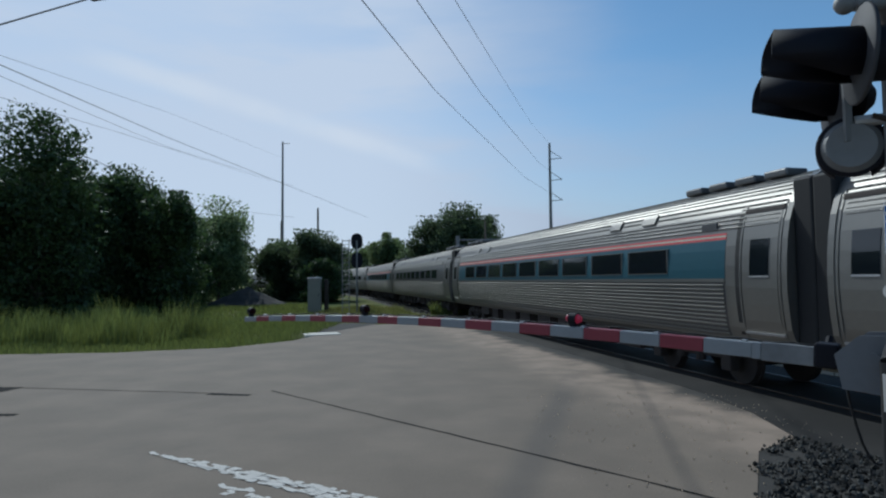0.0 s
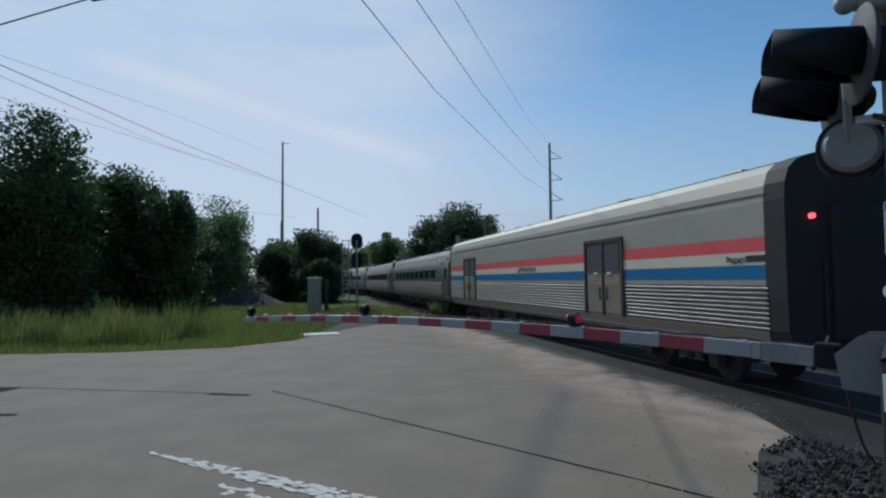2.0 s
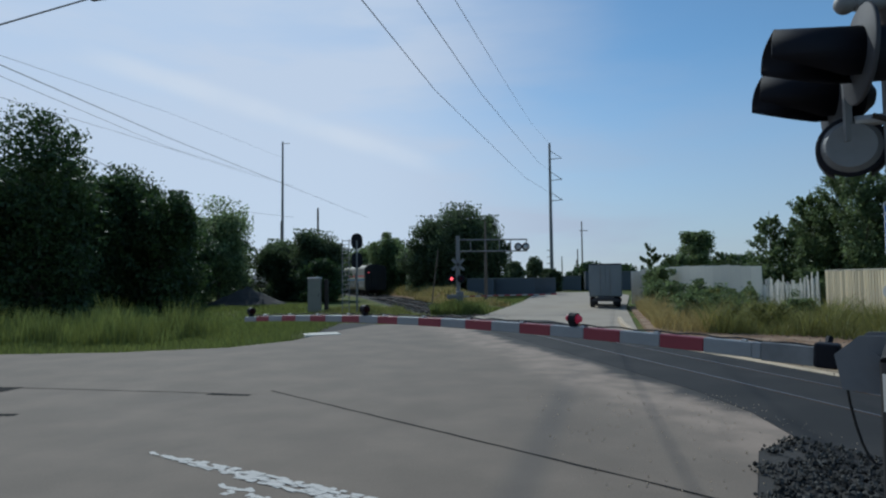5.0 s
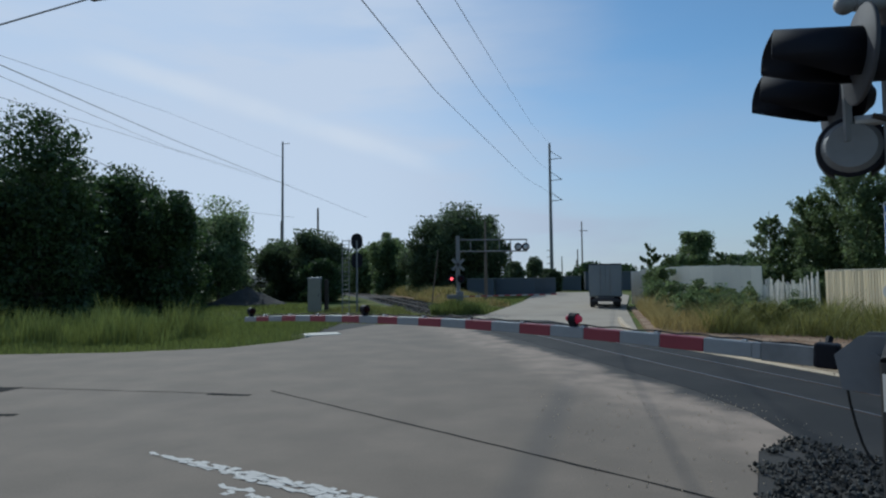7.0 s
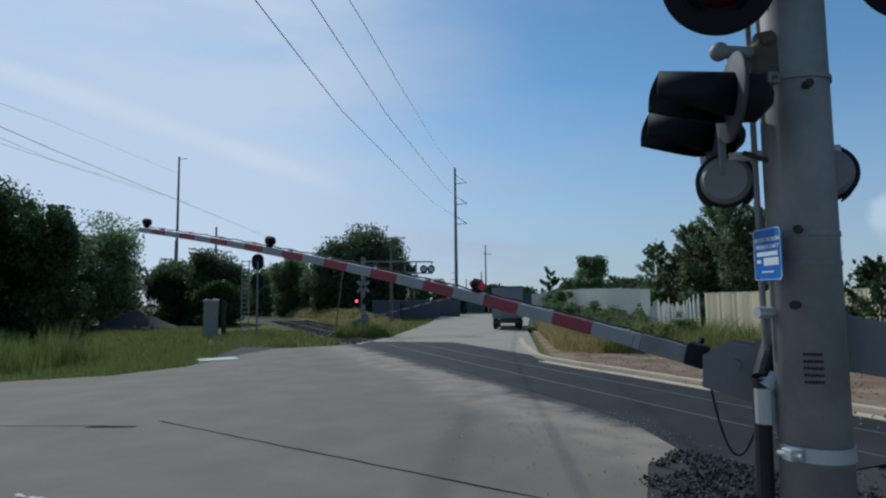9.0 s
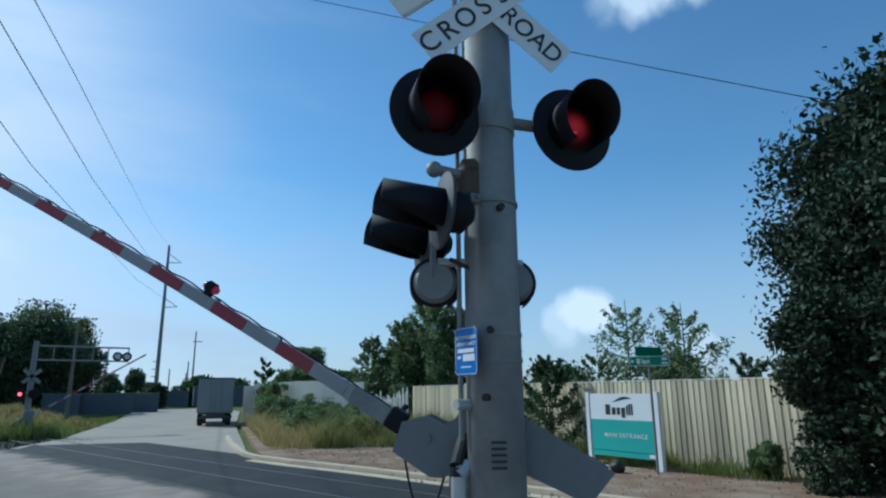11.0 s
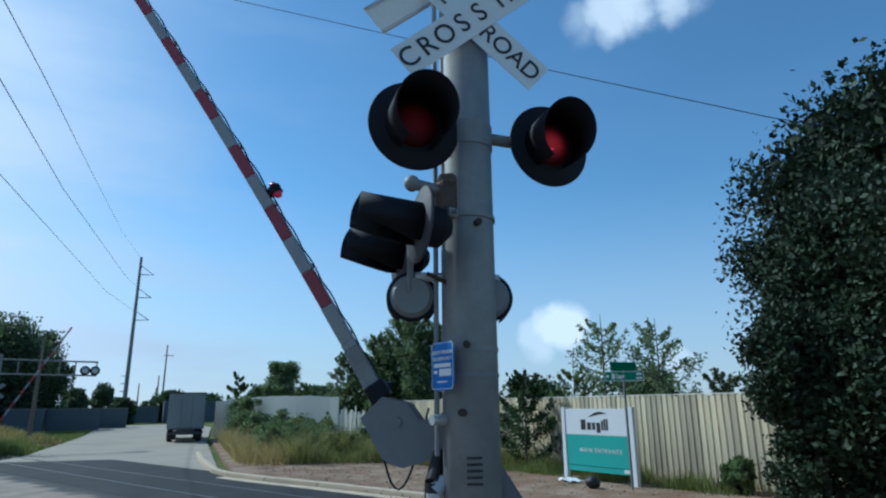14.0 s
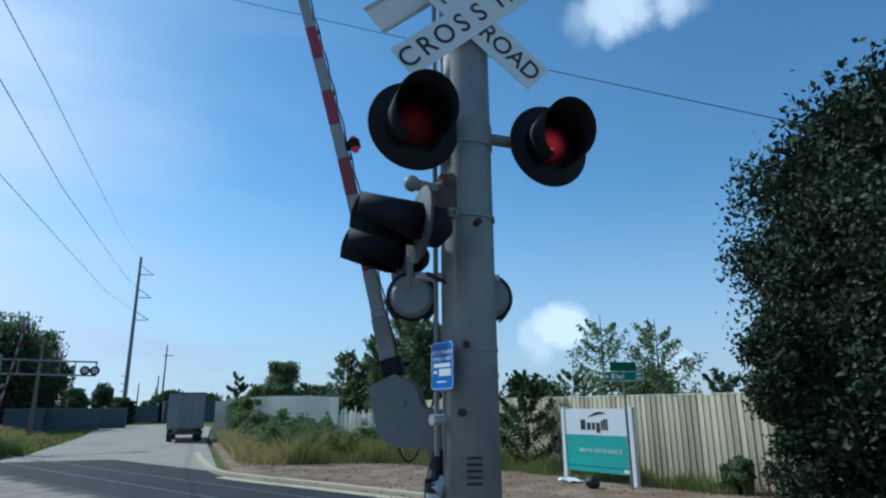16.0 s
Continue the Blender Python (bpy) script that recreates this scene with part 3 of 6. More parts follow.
wispy_tree(21.3, 16.6, 6.5, 2.0, M_LEAF_PALE, 2600, 0.085, 58, "sparse pale-leaved young tree behind the fence", stems=30, low=0.3)
wispy_tree(22.6, 14.8, 6.2, 2.2, M_LEAF_PALE, 2900, 0.085, 67, "sparse pale-leaved young tree behind the fence", stems=32, low=0.3)
wispy_tree(20.5, 17.6, 4.3, 1.4, M_LEAF, 1800, 0.085, 68, "small thin green tree behind the fence", stems=18, low=0.3)
wispy_tree(23.9, 13.0, 3.9, 1.6, M_LEAF, 3000, 0.085, 59, "small green tree behind the fence", stems=20)
tree(21.6, 6.2, 11.6, 4.9, 0.3, M_LEAF_SHADED, 100000, 0.095, 60, "big dark broadleaf tree hanging over the fence", clumps=260, loose=0.8)
tree(23.4, 4.4, 13.6, 5.0, 0.3, M_LEAF_SHADED, 80000, 0.15, 69, "dark broadleaf tree crowded behind another", clumps=260)
tree(26.5, 2.0, 14.6, 6.0, 0.3, M_LEAF_SHADED, 50000, 0.2, 61, "big dark broadleaf tree hanging over the fence", clumps=230)
tree(15.6, 4.6, 5.0, 2.0, 0.1, M_LEAF_SHADED, 34000, 0.08, 62, "dense dark shrub in front of the fence", "shrub", clumps=120)
tree(15.4, 2.4, 7.4, 2.6, 0.1, M_LEAF_SHADED, 44000, 0.09, 63, "dense dark shrub in front of the fence", "shrub", clumps=130)
tree(15.2, 6.1, 4.6, 1.3, 0.1, M_LEAF_SHADED, 30000, 0.07, 71, "dense dark shrub in front of the fence", "shrub", clumps=90)
tree(17.3, 5.4, 8.2, 2.6, 0.8, M_LEAF_SHADED, 46000, 0.09, 70, "dark broadleaf tree before the fence", clumps=150)
# ---------- the passenger train ----------
RIDE = 0.27          # how far the bodies stand up over their wheels
CAR, PITCH, SPEED, TAIL_AT = 25.16, 26.0, 26.2, 11.1     # lengths in metres; metres a second; where the tail is at 2 s


def tube_body(outline, length, mat, name="body"):
    """A car body: one cross-section drawn out along y, closed at both ends."""
    bm = bmesh.new()
    rings = []
    for y in (-length / 2, -length / 4, 0, length / 4, length / 2):
        rings.append([bm.verts.new((x, y, z)) for x, z in outline])
    k = len(outline)
    for a, b in zip(rings, rings[1:]):
        for i in range(k):
            bm.faces.new((a[i], a[(i + 1) % k], b[(i + 1) % k], b[i]))
    bm.faces.new(rings[0])
    bm.faces.new(rings[-1][::-1])
    return from_bm(name, bm, mat)


def side_x(outline, z):
    """The half width of the outline at the height z."""
    right = sorted([p for p in outline if p[0] > 0.01], key=lambda p: p[1])
    return float(np.interp(z, [p[1] for p in right], [p[0] for p in right]))


def mirrored(half):
    return [(x, z) for x, z in half] + [(-x, z) for x, z in half[::-1]]


AM_HALF = [(0.6, 0.62), (1.3, 0.62), (1.44, 0.75), (1.52, 1.0), (1.575, 1.4), (1.6, 1.8), (1.59, 2.2), (1.555, 2.6), (1.49, 2.97), (1.4, 3.25), (1.27, 3.5), (1.08, 3.7), (0.8, 3.86), (0.45, 3.96), (0.12, 4.0)]
AM_OUT = mirrored(AM_HALF)
BAG_HALF = [(0.6, 0.6), (1.36, 0.6), (1.5, 0.72), (1.56, 1.0), (1.575, 1.6), (1.575, 3.35), (1.55, 3.65), (1.46, 3.9), (1.28, 4.06), (0.95, 4.17), (0.5, 4.24), (0.12, 4.27)]
BAG_OUT = mirrored(BAG_HALF)


def strip(outline, side, z0, z1, y0, y1, proud, steps=4):
    """A panel that follows the curved side between two heights."""
    bm = bmesh.new()
    cols = []
    for y in (y0, y1):
        col = []
        for i in range(steps + 1):
            z = z0 + (z1 - z0) * i / steps
            col.append(((side_x(outline, z) + proud) * side, y, z))
        cols.append(col)
    inner = [[(c[0] - side * (proud + 0.02), c[1], c[2]) for c in col] for col in cols]
    va = [[bm.verts.new(c) for c in col] for col in cols]
    vi = [[bm.verts.new(c) for c in col] for col in inner]
    for i in range(steps):
        bm.faces.new((va[0][i], va[1][i], va[1][i + 1], va[0][i + 1]))
        bm.faces.new((va[0][i], va[0][i + 1], vi[0][i + 1], vi[0][i]))
        bm.faces.new((va[1][i], vi[1][i], vi[1][i + 1], va[1][i + 1]))
    for i in (0, steps):
        bm.faces.new((va[0][i], vi[0][i], vi[1][i], va[1][i]))
    return bm


def flutes(parent, outline, rows, y0, y1, deep=0.016, tall=0.03):
    """Long raised ribs on both sides."""
    for z in rows:
        for side in (-1, 1):
            bm = bmesh.new()
            a = [((side_x(outline, z - tall) - 0.005) * side, z - tall), ((side_x(outline, z) + deep) * side, z - tall * 0.45),
                 ((side_x(outline, z) + deep) * side, z + tall * 0.45), ((side_x(outline, z + tall) - 0.005) * side, z + tall)]
            v0 = [bm.verts.new((x, y0, zz)) for x, zz in a]
            v1 = [bm.verts.new((x, y1, zz)) for x, zz in a]
            for i in range(3):
                bm.faces.new((v0[i], v1[i], v1[i + 1], v0[i + 1]))
            bm.faces.new(v0)
            bm.faces.new(v1)
            part("flute", bm, M_STAINLESS, parent)


def roof_ribs(parent, outline, y0, y1, zs, mat):
    for z in zs:
        for side in (-1, 1):
            x = (side_x(outline, z) + 0.006) * side
            part("roof_rib", box_bm(x, (y0 + y1) / 2, z, 0.03, y1 - y0, 0.022), mat, parent)


BOGIE = {}


def bogie(parent, y):
    """Frame, springs and two wheelsets."""
    if not BOGIE:
        bm = bmesh.new()
        for s in (-1, 1):
            add_box(bm, s * 1.05, 0, 0.62, 0.16, 2.9, 0.2, bevel=0.03)
            add_box(bm, s * 1.08, -1.28, 0.46, 0.22, 0.32, 0.34, bevel=0.03)
            add_box(bm, s * 1.08, 1.28, 0.46, 0.22, 0.32, 0.34, bevel=0.03)
            add_cyl(bm, (s * 1.1, -0.35, 0.4), (s * 1.1, -0.35, 0.8), 0.11)
            add_cyl(bm, (s * 1.1, 0.35, 0.4), (s * 1.1, 0.35, 0.8), 0.11)
        add_box(bm, 0, 0, 0.6, 2.1, 0.5, 0.22)
        add_box(bm, 0, 0, 0.82, 1.6, 0.7, 0.3, bevel=0.03)
        BOGIE["frame"] = from_bm("bogie_frame", bm, M_UNDER)
        bm = bmesh.new()
        for s in (-1, 1):
            add_cyl(bm, (s * 0.68, 0, 0), (s * 0.80, 0, 0), 0.455, seg=28)
            add_cyl(bm, (s * 0.62, 0, 0), (s * 0.68, 0, 0), 0.485, seg=28)
        add_cyl(bm, (-0.95, 0, 0), (0.95, 0, 0), 0.09)
        BOGIE["wheel"] = from_bm("wheelset", bm, M_UNDER)
    fr = part("bogie", BOGIE["frame"], None, parent, "grimy steel bogie", pose(0, y, -RIDE))
    for dy in (-1.28, 1.28):
        part("wheelset", BOGIE["wheel"], None, fr, "", pose(0, dy, 0.455))


def bellows(parent, y, low, high, wide):
    """The black rubber passage at a car's end."""
    d = 0.42 if y > 0 else -0.42
    bm = bmesh.new()
    add_box(bm, 0, y + d / 2, (low + high) / 2, wide, abs(d) + 0.01, high - low, bevel=0.05)
    part("diaphragm", bm, M_BLACK, parent, "black rubber end diaphragm")


def under_gear(parent, seed, skirt=M_UNDER):
    rng = random.Random(seed)
    bm = bmesh.new()
    y = -7.2
    while y < 7.0:
        w = rng.uniform(0.8, 2.0)
        add_box(bm, rng.choice((-0.85, 0.85)), y + w / 2, 0.46 - rng.uniform(0, 0.1), 0.9, w, 0.56, bevel=0.02)
        add_box(bm, -0.95, y + w / 2, 0.5, 0.7, w * 0.8, 0.46, bevel=0.02)
        y += w + rng.uniform(0.2, 0.8)
    add_box(bm, 0, 0, 0.66, 1.0, 24.5, 0.16)
    part("underfloor_equipment", bm, skirt, parent, "dark grimy boxes and pipes under the floor")
    for e in (-1, 1):
        bm = bmesh.new()
        add_box(bm, 0, e * 13.0, 0.6, 0.22, 0.7, 0.26, bevel=0.03)
        add_box(bm, 0, e * 13.25, 0.6, 0.3, 0.2, 0.32, bevel=0.03)
        part("coupler", bm, M_UNDER, parent, "steel coupler")


COACH = {}


def coach(striped, windows=9):
    """A stainless coach with fluted sides, dark windows and an end door on each side."""
    label = "fluted stainless-steel passenger coach with a bluish window band and red pinstripe" if striped else "fluted stainless-steel passenger coach with a plain grey window band"
    c = empty("passenger_coach", Matrix(), label, "train car", "coaches of the passing train")
    part("body", tube_body(AM_OUT, CAR, M_STAINLESS), None, c)
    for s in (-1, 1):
        # darker sheet behind the flutes: the grooves' shade put into the colour
        part("groove_shade_sheet", strip(AM_OUT, s, 0.8, 1.875, -10.95, 10.95, 0.004, 6), M_STEEL_BAND, c, "dark sheet that paints the shade in the grooves between the flutes")
    flutes(c, AM_OUT, [0.84 + 0.088 * i for i in range(12)], -10.9, 10.9, 0.022, 0.026)
    flutes(c, AM_OUT, [2.95 + 0.085 * i for i in range(4)], -12.3, 12.3, 0.014, 0.026)
    roof_ribs(c, AM_OUT, -12.4, 12.4, [3.36, 3.47, 3.57, 3.65, 3.73, 3.8, 3.85, 3.9, 3.94, 3.97], M_STAINLESS)
    for s in (-1, 1):
        part("window_band", strip(AM_OUT, s, 1.95, 2.72, -10.95, 10.95, 0.006), M_BLUE_BAND if striped else M_STEEL_BAND, c)
        part("belt_rail", strip(AM_OUT, s, 1.88, 1.945, -10.95, 10.95, 0.018, 1), M_STAINLESS, c)
        if striped:
            for z0, z1 in ((2.74, 2.78), (2.825, 2.865)):
                part("red_stripe", strip(AM_OUT, s, z0, z1, -10.95, 10.95, 0.008, 1), M_RED_STRIPE, c, "thin red stripe")
            part("white_stripe", strip(AM_OUT, s, 2.785, 2.82, -10.95, 10.95, 0.008, 1), M_WHITE_STRIPE, c)
        for k in range(windows):
            y = -8.1 + k * 2.1
            w = part("window", strip(AM_OUT, s, 2.08, 2.62, y - 0.86, y + 0.86, 0.014), M_GLASS_DARK, c, "dark tinted window")
            fr = bmesh.new()
            for z in (2.068, 2.632):
                add_box(fr, (side_x(AM_OUT, z) + 0.01) * s, y, z, 0.03, 1.77, 0.022)
            for dy in (-0.872, 0.872):
                add_box(fr, (side_x(AM_OUT, 2.34) + 0.006) * s, y + dy, 2.34, 0.04, 0.028, 0.55)
            part("window_frame", fr, M_STAINLESS, w)
        for e in (-1, 1):
            y = e * 11.9
            dr = part("door", strip(AM_OUT, s, 0.85, 3.3, y - 0.45, y + 0.45, 0.012, 8), M_STAINLESS, c, "stainless sliding end door")
            part("door_window", strip(AM_OUT, s, 2.0, 2.68, y - 0.24, y + 0.24, 0.02), M_GLASS_DARK, dr)
            part("door_window_sill", strip(AM_OUT, s, 1.97, 1.998, y - 0.24, y + 0.24, 0.026, 1), M_ALU, dr, "bright metal sill")
            # no real recess: a black strip paints the gap's shadow
            part("door_gap_shade", strip(AM_OUT, s, 0.86, 3.3, y - e * 0.58 - 0.07, y - e * 0.58 + 0.07, 0.006, 8), M_BLACK, dr, "black strip that paints the shadow of the gap beside the door")
            part("door_head", strip(AM_OUT, s, 3.2, 3.28, y - 0.5, y + 0.5, 0.02, 2), M_UNDER, dr)
            part("threshold", strip(AM_OUT, s, 0.9, 0.94, y - 0.5, y + 0.5, 0.03, 1), M_ALU, dr, "bright metal threshold")
            for dy in (-0.5, 0.5):
                part("door_jamb", strip(AM_OUT, s, 0.8, 3.35, y + dy - 0.02, y + dy + 0.02, 0.018, 8), M_STAINLESS, dr)
            for ya in (y + e * 0.62,):
                part("corner_post", strip(AM_OUT, s, 0.7, 3.3, ya - 0.06, ya + 0.06, 0.02, 8), M_STAINLESS, c)
        v = bmesh.new()
        add_box(v, (side_x(AM_OUT, 3.02) + 0.02) * s, -10.4, 3.02, 0.04, 0.5, 0.16, bevel=0.01)
        part("side_vent", v, M_STEEL_BAND, c, "small louvred side vent")
    for e in (-1, 1):
        bellows(c, e * CAR / 2, 0.7, 3.7, 2.86)
        for j in range(4):
            part("roof_vent", box_bm(-0.62, e * (9.0 + j * 0.85), 3.98, 0.5, 0.6, 0.16, bevel=0.04), M_STEEL_BAND, c, "low grey roof vent")
        for yy in (6.2, 7.9):
            part("roof_hatch", strip(AM_OUT, -1, 3.3, 3.52, e * yy - 0.3, e * yy + 0.3, 0.05, 3), M_STAINLESS, c, "raised roof hatch")
        bogie(c, e * 9.07)
    under_gear(c, 3)
    return c


def logo_shape(parent, s, y):
    """The maker's mark as plain swooshes and bars."""
    bm = bmesh.new()
    x = (1.575 + 0.014) * s
    for k in range(3):
        lo = 2.12 + 0.07 * k
        a = [(y + 0.62 - 0.16 * k, lo + 0.2), (y + 0.3 - 0.2 * k, lo + 0.17), (y - 0.2 - 0.1 * k, 2.42), (y + 0.16 - 0.2 * k, lo + 0.09)]
        vs = [bm.verts.new((x + 0.001 * k * s, yy, zz)) for yy, zz in a]
        bm.faces.new(vs)
    part("swoosh_mark", bm, M_BLUE_STRIPE, parent, "plain blue swoosh shapes")
    yy = y - 0.2
    for w in (0.26, 0.34, 0.16, 0.16, 0.26, 0.24):
        part("lettering_bar", box_bm(x, yy - w / 2, 2.33, 0.008, w * 0.75, 0.15), M_POLE_STEEL, parent, "grey bar in place of a letter")
        yy -= w


def baggage_car():
    c = empty("baggage_car", Matrix(), "smooth stainless baggage car with broad red, white and blue stripes", "train car")
    part("body", tube_body(BAG_OUT, CAR, M_SMOOTH_SIDE), None, c)
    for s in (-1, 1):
        # same painted groove shade on the baggage car's lower side
        part("groove_shade_sheet", strip(BAG_OUT, s, 0.97, 1.82, -12.5, 12.5, 0.004, 4), M_STEEL_BAND, c, "dark sheet that paints the shade in the grooves between the flutes")
    flutes(c, BAG_OUT, [1.02 + 0.092 * i for i in range(9)], -12.5, 12.5, 0.02, 0.032)
    roof_ribs(c, BAG_OUT, -12.5, 12.5, [3.5, 4.12], M_STEEL_BAND)
    doors = (-6.2, 8.4)
    for s in (-1, 1):
        for name, z0, z1, mat in (("red_stripe", 2.45, 2.72, M_RED_STRIPE), ("white_stripe", 2.2, 2.445, M_WHITE_STRIPE), ("blue_stripe", 1.93, 2.195, M_BLUE_STRIPE)):
            part(name, strip(BAG_OUT, s, z0, z1, -12.55, 12.55, 0.006, 1), mat, c)
        part("skirt", strip(BAG_OUT, s, 0.66, 0.94, -12.5, 12.5, 0.008, 2), M_TAN_SKIRT, c, "dusty tan lower skirt")
        for y in doors:
            d = part("cargo_door", strip(BAG_OUT, s, 0.98, 3.0, y - 1.05, y + 1.05, 0.012, 4), M_STEEL_BAND, c, "recessed double cargo door")
            fr = bmesh.new()
            for dy in (-1.1, 0, 1.1):
                add_box(fr, 1.575 * s + 0.012 * s, y + dy, 2.0, 0.06, 0.09, 2.1)
            add_box(fr, 1.575 * s + 0.012 * s, y, 3.04, 0.06, 2.28, 0.09)
            part("door_frame", fr, M_UNDER, d)
            part("door_panel", strip(BAG_OUT, s, 1.0, 2.2, y - 0.95, y - 0.08, 0.02, 2), M_TAN_SKIRT, d)
            part("door_panel", strip(BAG_OUT, s, 1.0, 2.2, y + 0.08, y + 0.95, 0.02, 2), M_TAN_SKIRT, d)
            for dy in (-0.5, 0.5):
                part("upper_leaf", strip(BAG_OUT, s, 2.1, 2.95, y + dy - 0.42, y + dy + 0.42, 0.022, 1), M_TRUCK_DARK, d, "dark ribbed upper door leaf")
                part("latch", box_bm(1.61 * s, y + dy * 0.8, 2.12, 0.03, 0.22, 0.05), M_SIGN_WHITE, d, "white latch bar")
                part("door_handle", box_bm(1.61 * s, y + dy * 0.4, 1.55, 0.04, 0.05, 0.35), M_STAINLESS, d)
    logo_shape(c, -1, 0.6)
    tx = bpy.data.curves.new("lettering", "FONT")
    tx.body, tx.size, tx.extrude = "Baggage", 0.17, 0.002
    tx.materials.append(M_LETTER)
    t = new("lettering", tx)
    t.parent = c
    t.matrix_basis = Matrix.Translation((-1.592, -11.4, 2.27)) @ Euler((radians(90), 0, radians(-90))).to_matrix().to_4x4()
    part("number_bar", box_bm(-1.585, -12.2, 2.32, 0.01, 0.5, 0.12), M_LETTER, c, "dark bar in place of a number")
    for j in range(5):
        part("roof_vent", box_bm(-0.2, -10.2 + j * 4.8, 4.28, 0.5, 0.7, 0.12, bevel=0.03), M_STAINLESS, c)
    bm = bmesh.new()
    bm.free()
    part("rear_end", tube_body([(x * 1.006, z * 1.004) for x, z in BAG_OUT], 0.5, M_BLACK, "rear_end"), None, c, "black rear end with rounded top", pose(0, -12.7, 0))
    bellows(c, -12.6, 0.8, 3.3, 1.3)
    for x in (-0.8, 0.8):
        part("grab_iron", cyl_bm((x, -12.98, 1.0), (x, -12.98, 2.3), 0.02, seg=8), M_UNDER, c)
    bellows(c, CAR / 2, 0.8, 3.5, 1.5)
    for x in (-1.05, 1.05):
        part("marker_lamp", cyl_bm((x, -12.94, 3.05), (x, -13.02, 3.05), 0.05, seg=14), M_RED_SPOT if x < 0 else M_RED_LENS, c, "red marker lamp")
    for x in (-1.2, 1.2, 0.4):
        part("end_hose", cyl_bm((x, -12.94, 0.95), (x, -13.05, 0.35), 0.035, seg=8), M_BLACK, c)
    for e in (-1, 1):
        bogie(c, e * 9.07)
    under_gear(c, 5)
    return c


def build_train():
    cars = [baggage_car()]
    plain, striped = coach(False), coach(True, 9)
    cars.append(plain)
    cars.append(striped)
    for k in range(6):
        cars.append(copy_thing((plain, striped)[k % 3 == 1], Matrix()))
    return cars


TRAIN = build_train()


def car_pose(s):
    """The pose of a car with its middle at s metres along the track."""
    a, b = track(s - 9.07)[0], track(s + 9.07)[0]
    mid, d = (a + b) / 2, b - a
    return pose(mid.x, mid.y, RAIL_TOP + RIDE, 0, 0, math.degrees(math.atan2(-d.x, d.y)))


def move_train():
    for k, car in enumerate(TRAIN):
        rows = []
        for i in range(33):
            t = i * 0.5
            rows.append((t, car_pose(TAIL_AT + SPEED * (t - 2.0) + PITCH * (k + 0.5))))
        walk(car, rows)


RAIL_TOP = 0.02
# ---------- the crossing mast with its lamps ----------
MAST = Vector((2.375, 2.838, 0.0))
PIVOT = Vector((2.518, 3.108, 2.159))
ARM_TURN = 47.2                 # degrees to the left of the y axis


def facing(x, y, z, az):
    """A pose whose own -y looks towards the compass angle az (degrees clockwise from y)."""
    return pose(x, y, z, 0, 0, 180 - az)


def hooded_visor(r, long, seg=28, droop=0.0, cut=0.38, slant=False):
    """A sheet-metal visor: most of a tube, open at the bottom, its front cut back; slant: only its lower half is cut away, along a slope."""
    bm = bmesh.new()
    rows = []
    for k in range(seg + 1):
        a = radians(-60 + 300 * k / seg)
        c, s = math.cos(a), math.sin(a)
        reach = long * (1 - cut + cut * (0.5 + 0.5 * s))
        if slant:
            reach = long * (1.0 - 0.06 * abs(s) ** 3 if s > -0.3 else max(0.12, 0.99 - 1.45 * (-0.3 - s)))
        rows.append([bm.verts.new((r * c, 0, r * s)), bm.verts.new((r * 1.04 * c, -reach, r * 1.04 * s - droop)),
                     bm.verts.new((r * 1.04 * c + 0.008 * c, -reach, r * 1.04 * s + 0.008 * s - droop)), bm.verts.new(((r + 0.008) * c, 0, (r + 0.008) * s))])
    for a, b in zip(rows, rows[1:]):
        for i in range(4):
            bm.faces.new((a[i], a[(i + 1) % 4], b[(i + 1) % 4], b[i]))
    return bm


def lamp_head(parent, m, disc, lens, lit, visor=0.34, back="black", cut=0.38, slant=False):
    """A flashing lamp: dished background, hood, lens and the round housing behind."""
    bm = bmesh.new()
    add_cyl(bm, (0, 0.02, 0), (0, 0.0, 0), disc, disc, 40)
    bmesh.ops.bevel(bm, geom=[e for e in bm.edges if e.calc_length() > 0.03 or True], offset=0.006, segments=1, affect="EDGES")
    bg = part("background_disc", bm, M_DISC_GREY if slant else M_BLACK_PAINT, parent, "round dark grey lamp background" if slant else "round black lamp background", m, True)
    part("visor", hooded_visor(lens + 0.03, visor, cut=cut, slant=slant), M_BLACK_PAINT, bg, "black hooded visor", smooth=True)
    bm = bmesh.new()
    bmesh.ops.create_uvsphere(bm, u_segments=28, v_segments=12, radius=lens)
    for v in bm.verts:
        v.co = Vector((v.co.x, -abs(v.co.z) * 0.22 - 0.004 if v.co.z > 0 else 0.012, v.co.y))
    part("lens", bm, {0: M_RED_LENS, 1: M_RED_GLOW, 2: M_RED_FADING}[lit], bg, "round red lens", smooth=True)
    if lit == 2:
        part("filament", box_bm(-0.02, -0.045, -0.045, 0.05, 0.008, 0.01, bevel=0.003), M_RED_DIM, bg, "glowing red filament seen through the lens")
    bm = bmesh.new()
    add_cyl(bm, (0, 0.02, 0), (0, 0.13, 0), lens + 0.035, lens + 0.03, 28)
    add_cyl(bm, (0, 0.13, 0), (0, 0.19, 0), lens + 0.03, lens * 0.55, 28)
    if back == "black":
        part("housing", bm, M_BLACK_PAINT, bg)
    else:
        bm.free()
        part("back_cover", cyl_bm((0, 0.02, 0), (0, 0.05, 0), disc * 0.86, disc * 0.7, seg=32), M_POLE_STEEL, bg, "grey back cover")
    return bg


